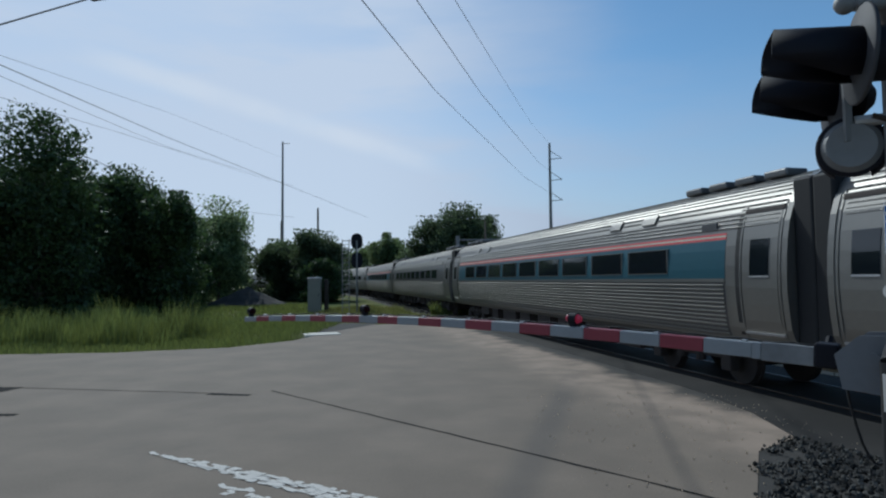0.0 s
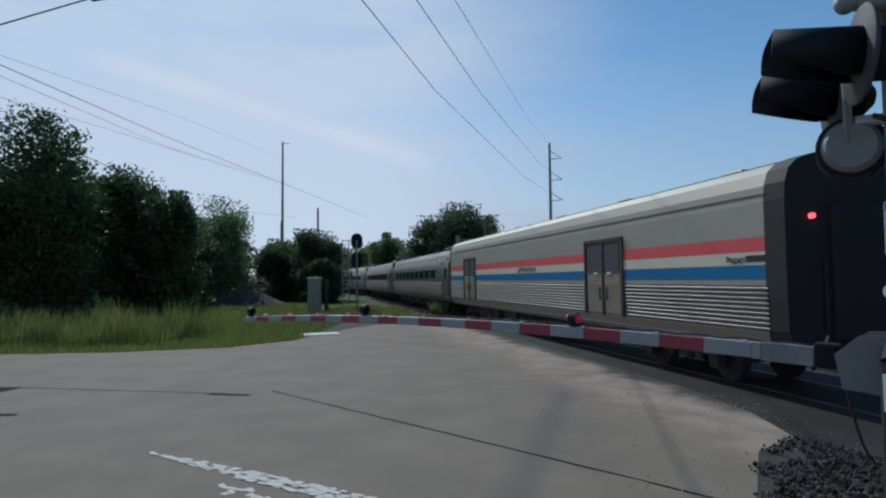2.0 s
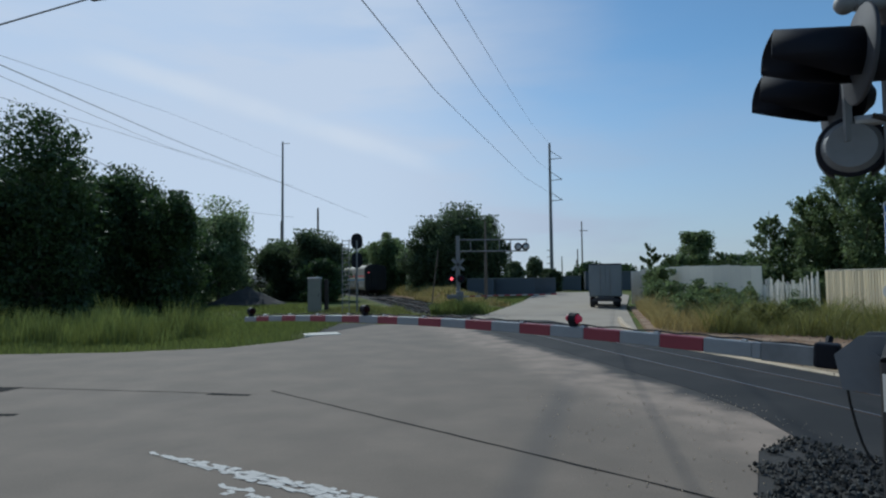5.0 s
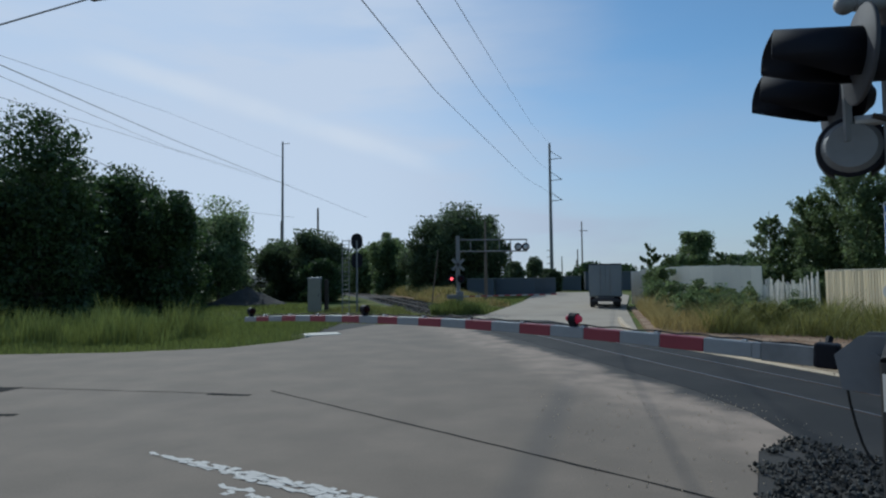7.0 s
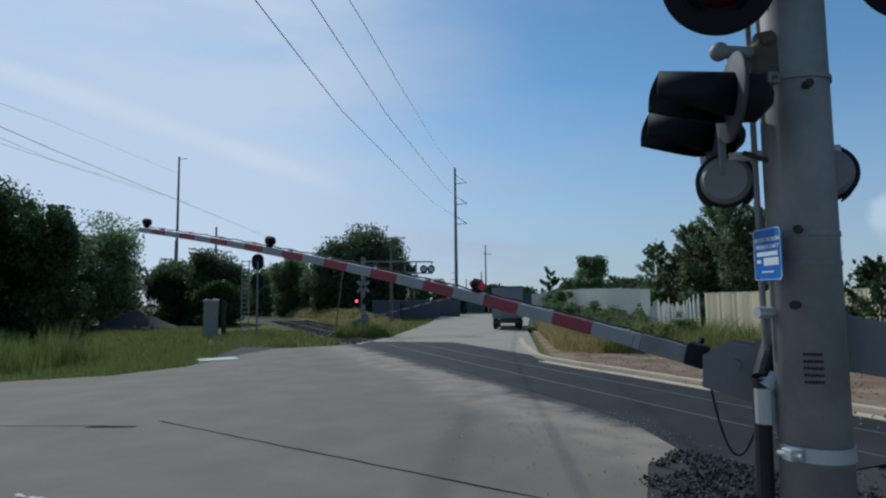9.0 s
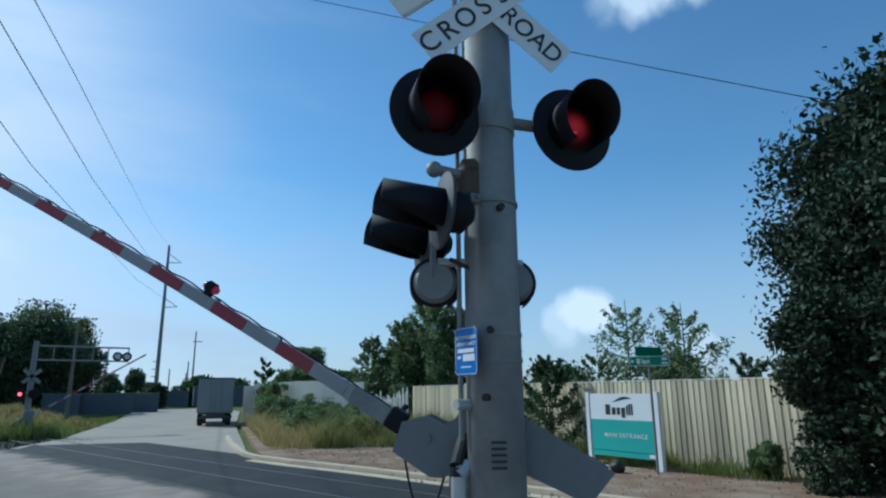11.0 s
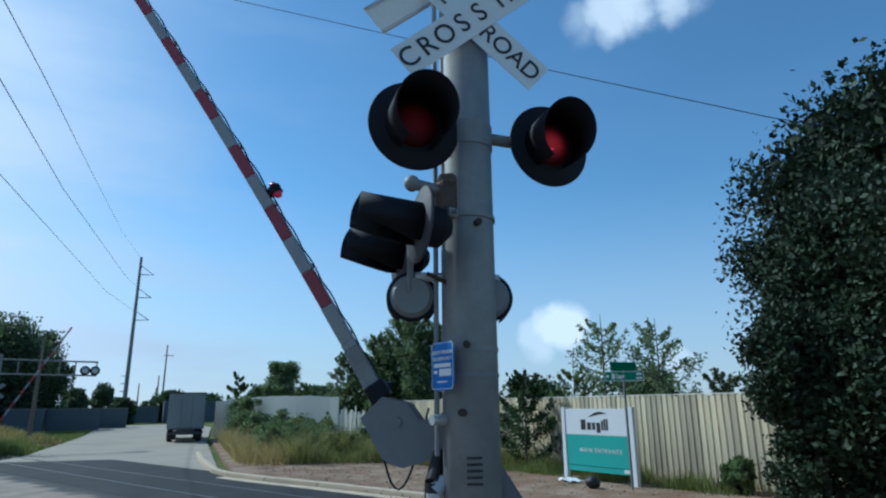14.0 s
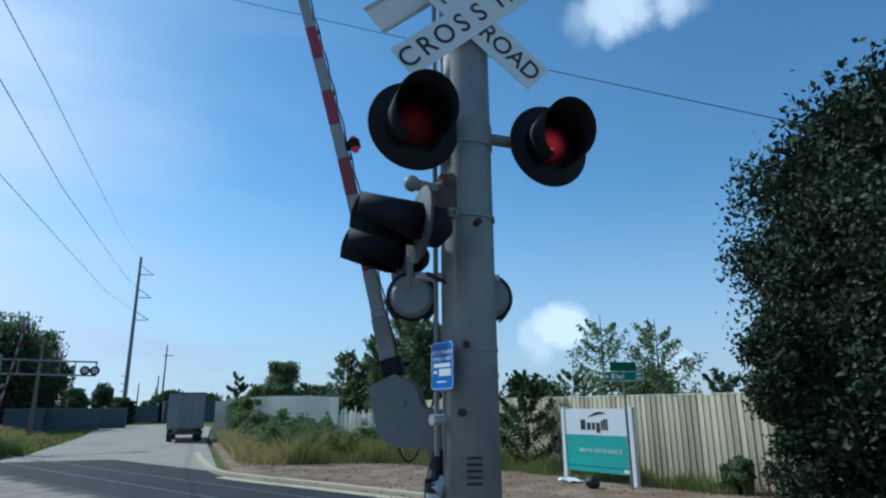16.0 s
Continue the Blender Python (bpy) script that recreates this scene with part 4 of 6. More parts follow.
def crossing_mast():
    mast = empty("crossing_signal_mast", Matrix.Translation(MAST), "grey metal level-crossing mast with red lamps and white crossbuck", "railroad signal")
    bm = bmesh.new()
    add_cyl(bm, (0, 0, 0), (0, 0, 6.2), 0.17, 0.165, 40)
    part("pole", bm, M_GALV, mast, "thick round galvanised pole", smooth=True)
    bm = bmesh.new()
    add_cyl(bm, (0, 0, 0), (0, 0, 0.1), 0.3, 0.3, 8)
    add_cyl(bm, (0, 0, 0.1), (0, 0, 0.55), 0.24, 0.19, 16)
    part("base", bm, M_GALV, mast)
    for z in (0.13, 1.5, 3.42):
        bm = bmesh.new()
        hb = 0.035 if z < 3 else 0.012
        add_cyl(bm, (0, 0, z - hb), (0, 0, z + hb), 0.178, 0.178, 40)
        for a in (200, 20):
            c, s = math.cos(radians(a)), math.sin(radians(a))
            add_box(bm, 0.2 * c, 0.2 * s, z, 0.07, 0.07, 0.06, bevel=0.008)
            add_cyl(bm, (0.22 * c - 0.06 * s, 0.22 * s + 0.06 * c, z), (0.22 * c + 0.06 * s, 0.22 * s - 0.06 * c, z), 0.014, seg=8)
        part("band_clamp", bm, M_ALU if z < 3 else M_GALV, mast, "bolted band clamp")
    # lamps towards the road on this side
    a1, a2 = Vector((1.96, 2.83, 3.97)) - MAST, Vector((2.92, 2.59, 4.0)) - MAST
    lamp_head(mast, facing(*a1, 198), 0.295, 0.15, 1)
    lamp_head(mast, facing(*a2, 198), 0.295, 0.15, 2)
    bm = bmesh.new()
    off = Vector((0.31, 0.95, 0)) * 0.12
    add_cyl(bm, a1 + off + Vector((0, 0, 0.04)), a2 + off + Vector((0, 0, 0.04)), 0.04, seg=14)
    add_cyl(bm, (0, 0, 4.06), (0, 0, 3.9), 0.176, seg=36)
    part("cross_arm", bm, M_GALV, mast, "round steel arm that carries two lamps")
    # lamps towards the side road
    b1, b2 = Vector((1.885, 2.68, 3.275)) - MAST, Vector((2.11, 3.21, 3.235)) - MAST
    for b in (b1, b2):
        lamp_head(mast, facing(*b, -72) @ pose(0, 0, 0, -4, 0, 0), 0.225, 0.088, 0, visor=0.37, slant=True)
    bm = bmesh.new()
    add_cyl(bm, b1 + Vector((0.05, 0.14, 0.3)), (-0.2, -0.03, 3.57), 0.035, seg=14)
    bmesh.ops.create_uvsphere(bm, u_segments=14, v_segments=8, radius=0.05, matrix=Matrix.Translation(b1 + Vector((0.05, 0.14, 0.3))))
    part("side_bracket", bm, M_GALV, mast, "grey pipe bracket with a rounded end", smooth=True)
    bm = bmesh.new()
    add_box(bm, -0.2, -0.03, 3.53, 0.13, 0.12, 0.2, bevel=0.03)
    add_cyl(bm, (-0.24, -0.06, 3.62), (-0.17, -0.06, 3.64), 0.05, seg=10)
    add_box(bm, -0.17, 0.0, 3.42, 0.1, 0.1, 0.12, bevel=0.03)
    add_cyl(bm, (-0.26, -0.02, 3.56), (-0.26, -0.02, 3.4), 0.03, seg=8)
    part("clamp_casting", bm, M_RUST, mast, "lumpy rusty clamp casting")
    bm = bmesh.new()
    add_cyl(bm, b1 + Vector((0.1, -0.02, 0.06)), b2 + Vector((0.1, -0.02, 0.06)), 0.035, seg=12)
    add_cyl(bm, b1 + Vector((0.1, -0.02, 0.06)), (-0.2, -0.02, 3.45), 0.035, seg=12)
    part("lamp_pipe", bm, M_UNDER, mast, "dark pipe that joins two lamps")
    part("pale_strut", box_bm(-0.33, 0.16, 3.1, 0.04, 0.02, 0.3, bevel=0.004), M_POLE_STEEL, mast, "pale bent strut")
    part("brace_rod", cyl_bm((b1 + b2) / 2 + Vector((0.1, -0.05, -0.2)), (-0.1, 0, 2.98), 0.014, seg=8), M_UNDER, mast)
    # lamps that look away across the track; their pale backs show
    for x, y in ((2.08, 3.03), (2.5, 2.8)):
        lamp_head(mast, facing(x - MAST.x, y - MAST.y, 2.93, 35), 0.155, 0.12, False, visor=0.2, back="grey")
    part("rear_cross_arm", cyl_bm((2.08 - MAST.x, 3.0 - MAST.y, 3.05), (2.56 - MAST.x, 2.76 - MAST.y, 3.05), 0.03, seg=12), M_ALU, mast)
    # conduits
    bm = bmesh.new()
    add_cyl(bm, (-0.185, 0.09, 2.0), (-0.185, 0.09, 6.0), 0.016, seg=10)
    part("conduit", bm, M_GALV, mast, "thin vertical conduit")
    bm = bmesh.new()
    add_cyl(bm, (-0.215, 0.13, 0.1), (-0.2, 0.12, 1.85), 0.045, seg=12)
    add_cyl(bm, (-0.2, 0.12, 1.85), (-0.08, 0.2, 2.0), 0.045, seg=12)
    part("black_hose", bm, M_BLACK, mast, "black flexible cable conduit")
    bm = bmesh.new()
    add_cyl(bm, (-0.2, 0.1, 1.62), (-0.2, 0.1, 1.8), 0.05, seg=14)
    add_cyl(bm, (-0.2, 0.1, 1.8), (-0.13, 0.1, 1.86), 0.05, 0.045, seg=14)
    part("conduit_elbow", bm, M_ALU, mast, "pale metal conduit elbow")
    part("fitting", cyl_bm((-0.26, 0.04, 2.2), (-0.12, 0.04, 2.2), 0.03, seg=10), M_ALU, mast)
    for zz, a in ((3.47, 190), (3.36, 250), (2.24, 215), (2.62, 225)):
        c2, s2 = math.cos(radians(a)), math.sin(radians(a))
        part("bolt", cyl_bm((0.16 * c2, 0.16 * s2, zz), (0.215 * c2, 0.215 * s2, zz), 0.022, seg=8), M_UNDER, mast)
    for zz in (2.45, 2.6):
        part("strap", cyl_bm((0, 0, zz - 0.012), (0, 0, zz + 0.012), 0.173, seg=40), M_GALV, mast)
    # a plate with writing too small to read
    bm = bmesh.new()
    for j in range(5):
        for k in range(6):
            a = radians(220 - 5 + (k - 2.5) * 5)
            add_box(bm, 0.1705 * math.sin(a), 0.1705 * math.cos(a), 1.995 - j * 0.034, 0.013, 0.004, 0.014, pose(0, 0, 0))
    part("stencil_bars", bm, M_LETTER, mast, "dark unreadable stencilled lines")
    return mast


def text_on(parent, words, size, m, mat, gap=1.0, name="lettering"):
    cu = bpy.data.curves.new(name, "FONT")
    cu.body, cu.size, cu.extrude, cu.align_x, cu.align_y = words, size, 0.0015, "CENTER", "CENTER"
    cu.space_character = gap
    cu.offset = size * 0.004
    cu.materials.append(mat)
    ob = new(name, cu)
    ob.parent = parent
    ob.matrix_basis = m
    return ob


FLAT = Euler((radians(90), 0, 0)).to_matrix().to_4x4()     # writing that stands upright and looks along -y


def crossbuck(at, az, words, label):
    cb = empty("crossbuck", facing(*at, az), label, "sign")
    for k, (turn, text) in enumerate(((40, "CROSSING"), (-41, None))):
        m = pose(0, 0.008 * k, 0) @ Matrix.Rotation(radians(-turn), 4, "Y")
        bm = bmesh.new()
        add_box(bm, 0, 0, 0, 1.22, 0.006, 0.23, bevel=0.002)
        blade = part("blade", bm, M_SIGN_WHITE, cb, "white reflective blade", m)
        if words:
            if text:
                for j, ch in enumerate(text):
                    text_on(blade, ch, 0.19, Matrix.Translation((-0.545 + 0.155 * j + (0.02 if ch == "I" else 0), -0.006, 0)) @ FLAT, M_LETTER)
            else:
                text_on(blade, "RAIL", 0.175, Matrix.Translation((-0.36, -0.006, 0)) @ FLAT, M_LETTER, 0.98)
                text_on(blade, "ROAD", 0.175, Matrix.Translation((0.345, -0.006, 0)) @ FLAT, M_LETTER, 0.98)
        else:
            bm = bmesh.new()
            for s in (-1, 1):
                add_box(bm, 0, 0.006, s * 0.1, 1.2, 0.02, 0.02)
            part("stiffener", bm, M_ALU, blade)
    return cb


def report_sign():
    s = empty("blue_report_sign", facing(2.13, 2.79, 2.5, -86), "small blue metal notice with white lines on the mast", "sign")
    bm = bmesh.new()
    add_box(bm, 0, 0, 0, 0.23, 0.004, 0.275)
    bmesh.ops.bevel(bm, geom=[e for e in bm.edges if abs(e.verts[0].co.y - e.verts[1].co.y) > 0.003], offset=0.025, segments=4, affect="EDGES")
    part("panel", bm, M_SIGN_BLUE, s)
    bm = bmesh.new()
    for x0, x1, z0, z1 in ((-0.1, 0.1, 0.128, 0.131), (-0.1, 0.1, -0.131, -0.128), (-0.11, -0.107, -0.11, 0.11), (0.107, 0.11, -0.11, 0.11)):
        add_box(bm, (x0 + x1) / 2, -0.004, (z0 + z1) / 2, x1 - x0, 0.002, z1 - z0)
    for a0 in range(4):
        cx, cz = (0.085, -0.085, -0.085, 0.085)[a0], (0.106, 0.106, -0.106, -0.106)[a0]
        for j in range(4):
            a = radians(90 * a0 + 11 + 22 * j)
            add_box(bm, cx + 0.0245 * math.cos(a), -0.004, cz + 0.0245 * math.sin(a), 0.011, 0.002, 0.004, None)
    part("border", bm, M_SIGN_WHITE, s)
    text_on(s, "REPORT PROBLEM", 0.0285, Matrix.Translation((0, -0.004, 0.075)) @ FLAT, M_SIGN_WHITE, 0.86)
    text_on(s, "OR EMERGENCY", 0.0285, Matrix.Translation((0, -0.004, 0.038)) @ FLAT, M_SIGN_WHITE, 0.9)
    for x, z, w, h in ((0, 0.002, 0.17, 0.022), (-0.07, -0.035, 0.035, 0.018), (0.03, -0.038, 0.12, 0.04), (0, -0.09, 0.1, 0.008)):
        part("number_bar", box_bm(x, -0.004, z, w, 0.002, h), M_SIGN_WHITE, s, "white bar in place of numbers")
    part("bracket", box_bm(0.0, 0.03, 0, 0.03, 0.06, 0.2), M_GALV, s)
    return s


def gate():
    """The moving gate: bracket plates, counterweight and the striped arm. Its x runs along the arm, its origin is the pivot."""
    g = empty("crossing_gate_arm", Matrix.Translation(PIVOT), "red and white striped crossing gate arm with small red lamps", "barrier")
    # bracket and counterweight plates on the two sides
    front = [(0.36, -0.5), (0.4, -0.32), (0.29, -0.21), (0.165, -0.2), (0.1, -0.09), (-0.08, -0.24), (-0.03, -0.42), (0.02, -0.47), (0.085, -0.505)]
    back = [(-0.83, 0.09), (-0.79, -0.14), (-0.3, -0.2), (0.12, -0.24), (0.12, 0.03), (-0.2, 0.08)]
    for y in (-0.13, 0.16):
        for name, pts, lift in (("bracket_plate", front, 0.0), ("balance_plate", back, 0.024)):
            bm = bmesh.new()
            a = [bm.verts.new((x, y + lift, z)) for x, z in pts]
            b = [bm.verts.new((x, y + lift + 0.02, z)) for x, z in pts]
            bm.faces.new(a)
            bm.faces.new(b[::-1])
            for i in range(len(pts)):
                bm.faces.new((a[i], a[(i + 1) % len(pts)], b[(i + 1) % len(pts)], b[i]))
            part(name, bm, M_PLATE, g, "grey steel gate plate")
    part("cross_strut", cyl_bm((0.22, -0.12, -0.32), (0.22, 0.2, -0.32), 0.03, seg=12), M_PLATE, g)
    part("latch", box_bm(0.2, -0.15, -0.3, 0.16, 0.02, 0.03), M_SIGN_WHITE, g)
    bm = bmesh.new()
    add_box(bm, -0.73, 0.02, -0.03, 0.14, 0.25, 0.22, bevel=0.015)
    part("counterweight", bm, M_PLATE, g, "grey steel counterweight")
    bm = bmesh.new()
    add_cyl(bm, (0, -0.2, 0), (0, 0.22, 0), 0.07, seg=18)
    add_cyl(bm, (0, -0.16, 0), (0, -0.13, 0), 0.12, seg=18)
    part("pivot_shaft", bm, M_PLATE, g)
    bm = bmesh.new()
    add_box(bm, 0.46, 0.01, -0.35, 0.12, 0.12, 0.14, bevel=0.015)
    add_box(bm, 0.42, 0.015, -0.36, 0.16, 0.06, 0.07, bevel=0.01)
    add_cyl(bm, (0.47, -0.06, -0.3), (0.47, -0.1, -0.26), 0.02, seg=8)
    add_box(bm, 0.5, -0.05, -0.39, 0.05, 0.06, 0.08, bevel=0.015)
    part("arm_clamp", bm, M_BLACK_PAINT, g, "black arm clamp with junction box")
    st, first = 0.2852, 0.847

    def sag(x):
        """How high the drooping arm's middle line is at x metres from the pivot."""
        return -0.3635 - 0.07 * (max(0.0, x - first) / st / 10) ** 2

    def stripe(x0, x1, tall, mat):
        bm = bmesh.new()
        vs = add_box(bm, (x0 + x1) / 2, 0, 0, x1 - x0, 0.08, tall, bevel=0.006)
        for v in bm.verts:
            v.co.z += sag(v.co.x)
        part("stripe", bm, mat, g)
    stripe(0.5, first - 0.05, 0.11, M_GALV)
    stripe(first - 0.05, first, 0.1, M_ARM_WHITE)
    stripe(first, first + st, 0.092, M_ARM_WHITE)
    for i in range(20):
        x0 = first + st * (i + 1)
        stripe(x0, x0 + st, 0.086 - 0.0013 * i, M_ARM_RED if i % 2 == 0 else M_ARM_WHITE)
    # lamps on the arm and their cable
    for lx, lit, r in ((2.09, True, 0.036), (4.51, False, 0.038), (6.74, False, 0.038)):
        z0 = sag(lx)
        bm = bmesh.new()
        add_box(bm, lx, 0, z0 + 0.06, 0.06, 0.05, 0.05, bevel=0.008)
        add_cyl(bm, (lx - 0.03, 0, z0 + 0.1), (lx + 0.03, 0, z0 + 0.1), r + 0.008, seg=18)
        lb = part("arm_lamp", bm, M_BLACK_PAINT, g, "small round arm lamp")
        bm = bmesh.new()
        for s in (-1, 1):
            add_cyl(bm, (lx + s * 0.028, 0, z0 + 0.1), (lx + s * 0.06, 0, z0 + 0.1), r, r * 0.6, 18)
        bmesh.ops.create_uvsphere(bm, u_segments=16, v_segments=8, radius=r * 0.98, matrix=Matrix.Translation((lx, -0.012, z0 + 0.103)))
        part("lamp_lens", bm, M_ARM_LAMP if lit else M_RED_LENS, lb, smooth=True)
    pts = []
    for i in range(130):
        xx = 0.5 + i * 0.048
        pts.append((xx, 0.0, sag(xx) + 0.052 - 0.00012 * i + 0.012 * abs(math.sin(i * 0.55))))
    cu = tube_path("lamp_cable", pts, 0.006, M_BLACK)
    ob = new("lamp_cable", cu)
    ob.parent = g
    for i in range(11):
        part("cable_clip", box_bm(0.9 + i * 0.55, 0, sag(0.9 + i * 0.55) + 0.044, 0.03, 0.05, 0.02), M_ALU, g)
    return g


crossing_mast()
crossbuck((2.3, 2.66, 4.78), 205, True, "white crossbuck with black capital letters on the mast")
crossbuck((2.3, 3.05, 5.28), 20, False, "back of a second white crossbuck with stiffeners")
report_sign()
GATE = gate()


def hanging_cable():
    """The loose black cable that hangs from the arm's clamp to the mast."""
    loop = [(0.0 + 0.34 * (k / 14), -0.12 * (k / 14), -0.52 * math.sin(math.pi * (k / 14) ** 0.8) - 0.02 * k / 14) for k in range(15)]
    return tagged(new("hanging_cable", tube_path("hanging_cable", loop, 0.008, M_BLACK)), "thin black cable hanging in a loop below the gate", "cable")


CABLE = hanging_cable()
GATE_ROWS = [(0.0, 2.6), (7.9, 2.6), (8.05, 2.9), (8.5, 9.2), (9.0, 14.1), (9.5, 19.1), (10.0, 22.9), (12.5, 45.9), (13.0, 50.5), (13.5, 54.8), (14.0, 58.8),
             (14.5, 63.2), (15.0, 67.9), (15.5, 72.8), (16.0, 76.8)]


def gate_pose(lift):
    h = radians(ARM_TURN)
    out = Matrix(((-math.sin(h), -math.cos(h), 0), (math.cos(h), -math.sin(h), 0), (0, 0, 1))).to_4x4()
    return Matrix.Translation(PIVOT) @ out @ Matrix.Rotation(radians(-lift), 4, "Y")


def move_gate():
    walk(GATE, [(t, gate_pose(a)) for t, a in GATE_ROWS])
    walk(CABLE, [(t, Matrix.Translation(gate_pose(a) @ Vector((0.4, -0.08, -0.42)))) for t, a in GATE_ROWS])
# ---------- rails, sleepers, ballast ----------
def rail(off, s0, s1):
    pts = [s0 + i * 2.0 for i in range(int((s1 - s0) / 2) + 1)]
    bm = bmesh.new()
    prof = [(-0.07, -0.15), (0.07, -0.15), (0.02, -0.1), (0.037, -0.03), (0.037, 0.0), (-0.037, 0.0), (-0.037, -0.03), (-0.02, -0.1)]
    prev = None
    for s in pts:
        ring = []
        for o, z in prof:
            p = beside(s, off + o)
            ring.append(bm.verts.new((p.x, p.y, RAIL_TOP + z)))
        if prev:
            for i in range(8):
                f = bm.faces.new((prev[i], prev[(i + 1) % 8], ring[(i + 1) % 8], ring[i]))
                f.material_index = 1 if i == 4 else 0
        prev = ring
    me = from_bm("rail", bm, M_RAIL)
    me.materials.append(M_RAIL_TOP)
    ob = new("rail", me)
    tagged(ob, "steel rail with rusty web and polished head", "rail", "rails of the track", kind="structure")


for off in (-0.755, 0.755):
    rail(off, -40, 190)


def ribbon(name, s0, s1, left, right, z, mat, label, step=3.0):
    bm = bmesh.new()
    prev = None
    n = max(2, int((s1 - s0) / step) + 1)
    for i in range(n):
        s = s0 + (s1 - s0) * i / (n - 1)
        a, b = beside(s, left), beside(s, right)
        cur = [bm.verts.new((a.x, a.y, -0.1)), bm.verts.new((beside(s, left + 0.6).x, beside(s, left + 0.6).y, z)),
               bm.verts.new((beside(s, right - 0.6).x, beside(s, right - 0.6).y, z)), bm.verts.new((b.x, b.y, -0.1))]
        if prev:
            for k in range(3):
                bm.faces.new((prev[k], prev[k + 1], cur[k + 1], cur[k]))
        prev = cur
    tagged(new(name, from_bm(name, bm, mat)), label, "ground", kind="structure")


ribbon("track_bed", -40, 8.3, -3.0, 2.6, -0.07, M_BALLAST_BED, "dark ballast bed of the track")
ribbon("track_bed", 35.0, 190, -2.6, 2.6, -0.07, M_BALLAST_BED, "dark ballast bed of the track beyond the crossing")


def sleepers():
    base = empty("sleepers", Matrix(), "weathered wooden sleepers under the rails", "sleepers", kind="structure")
    bm = bmesh.new()
    add_box(bm, 0, 0, 0, 2.6, 0.23, 0.18, bevel=0.012)
    me = from_bm("sleeper", bm, M_SLEEPER)
    for s in [-14 + 0.53 * i for i in range(42)] + [35.6 + 0.6 * i for i in range(70)]:
        p, h = track(s)
        part("sleeper", me, None, base, "", pose(p.x, p.y, -0.14, 0, 0, h))


sleepers()


def stones(name, spots, size, mat, label, rng):
    """Loose angular stones, joined."""
    ico = [Vector(v) for v in ((0, 0, 1), (0.9, 0, 0.1), (0, 0.9, 0), (-0.9, 0.1, 0), (0, -0.9, 0.1), (0.1, 0, -0.8))]
    tri = [(0, 1, 2), (0, 2, 3), (0, 3, 4), (0, 4, 1), (5, 2, 1), (5, 3, 2), (5, 4, 3), (5, 1, 4)]
    vs, fs = [], []
    for x, y, z in spots:
        k = len(vs)
        r = Euler((rng.uniform(0, 6), rng.uniform(0, 6), rng.uniform(0, 6))).to_matrix()
        s = size * rng.uniform(0.5, 1.4)
        sc = Vector((rng.uniform(0.7, 1.3), rng.uniform(0.7, 1.2), rng.uniform(0.5, 0.9))) * s
        for v in ico:
            w = r @ Vector((v.x * sc.x, v.y * sc.y, v.z * sc.z))
            vs.append((x + w.x, y + w.y, z + w.z))
        fs += [(a + k, b + k, c + k) for a, b, c in tri]
    ob = new(name, mesh_from(name, vs, fs, mat))
    tagged(ob, label, "stones", kind="stuff")


def scatter_stones():
    rng = random.Random(5)
    spots = []
    for i in range(26000):
        s, o = (rng.uniform(-9, 8), rng.uniform(-2.4, 2.3)) if i % 3 == 0 else (rng.uniform(0, 11.5), rng.uniform(-6.8, -2.2))
        if s > 7.9 and o > -2.6 - (s - 7.9) * 0.3:
            continue
        p = beside(s, o)
        edge = 0.5 * noise.noise((p.x * 2, p.y * 2, 7)) - 0.1 * rng.random() ** 3
        if p.x < 3.12 + edge or (p.x < 5.4 and p.y > 6.5 + (p.x - 3.25) * 1.2 + edge * 2):
            continue
        if abs(abs(o) - 0.755) < 0.09:
            continue
        z = -0.05 if o > -2.6 else 0.01 + 0.1 * max(0, noise.noise((p.x * 0.6, p.y * 0.6, 0)))
        spots.append((p.x, p.y, z + rng.uniform(0, 0.04)))
    stones("ballast", spots, 0.033, M_BALLAST, "loose grey ballast stones beside the rails", rng)
    spots = []
    for i in range(5000):
        s, o = rng.uniform(35.5, 80), rng.uniform(-2.3, 2.3)
        p = beside(s, o)
        spots.append((p.x, p.y, -0.05 + rng.uniform(0, 0.03)))
    stones("ballast", spots, 0.05, M_BALLAST, "loose grey ballast stones between the far rails", rng)
    spots = []
    for i in range(700):
        x, y = rng.uniform(1.5, 5.6), rng.uniform(6.5, 12)
        if rng.random() < 0.25 + 0.3 * (x - 1.5) / 4:
            spots.append((x, y, 0.008))
    stones("road_grit", spots, 0.012, M_KERB, "scattered pale grit and crumbs on the road", rng)
    spots = []
    for i in range(1500):
        x, y = rng.uniform(8.8, 16), rng.uniform(4, 24)
        spots.append((x, y, 0.055))
    stones("verge_stones", spots, 0.035, M_VERGE_STONE, "small pale stones strewn over the dirt verge", rng)


scatter_stones()
tagged(sheet("gravel_shoulder", [(3.15, -2), (8.6, -2), (7.5, 4.0), (6.9, 8.0), (8.2, 9.2), (7.3, 9.9), (5.1, 8.75), (4.1, 8.0), (3.25, 6.4), (3.15, 3.5)], -0.008, M_BALLAST_BED), "dark gravel shoulder round the mast", "ground", kind="structure")


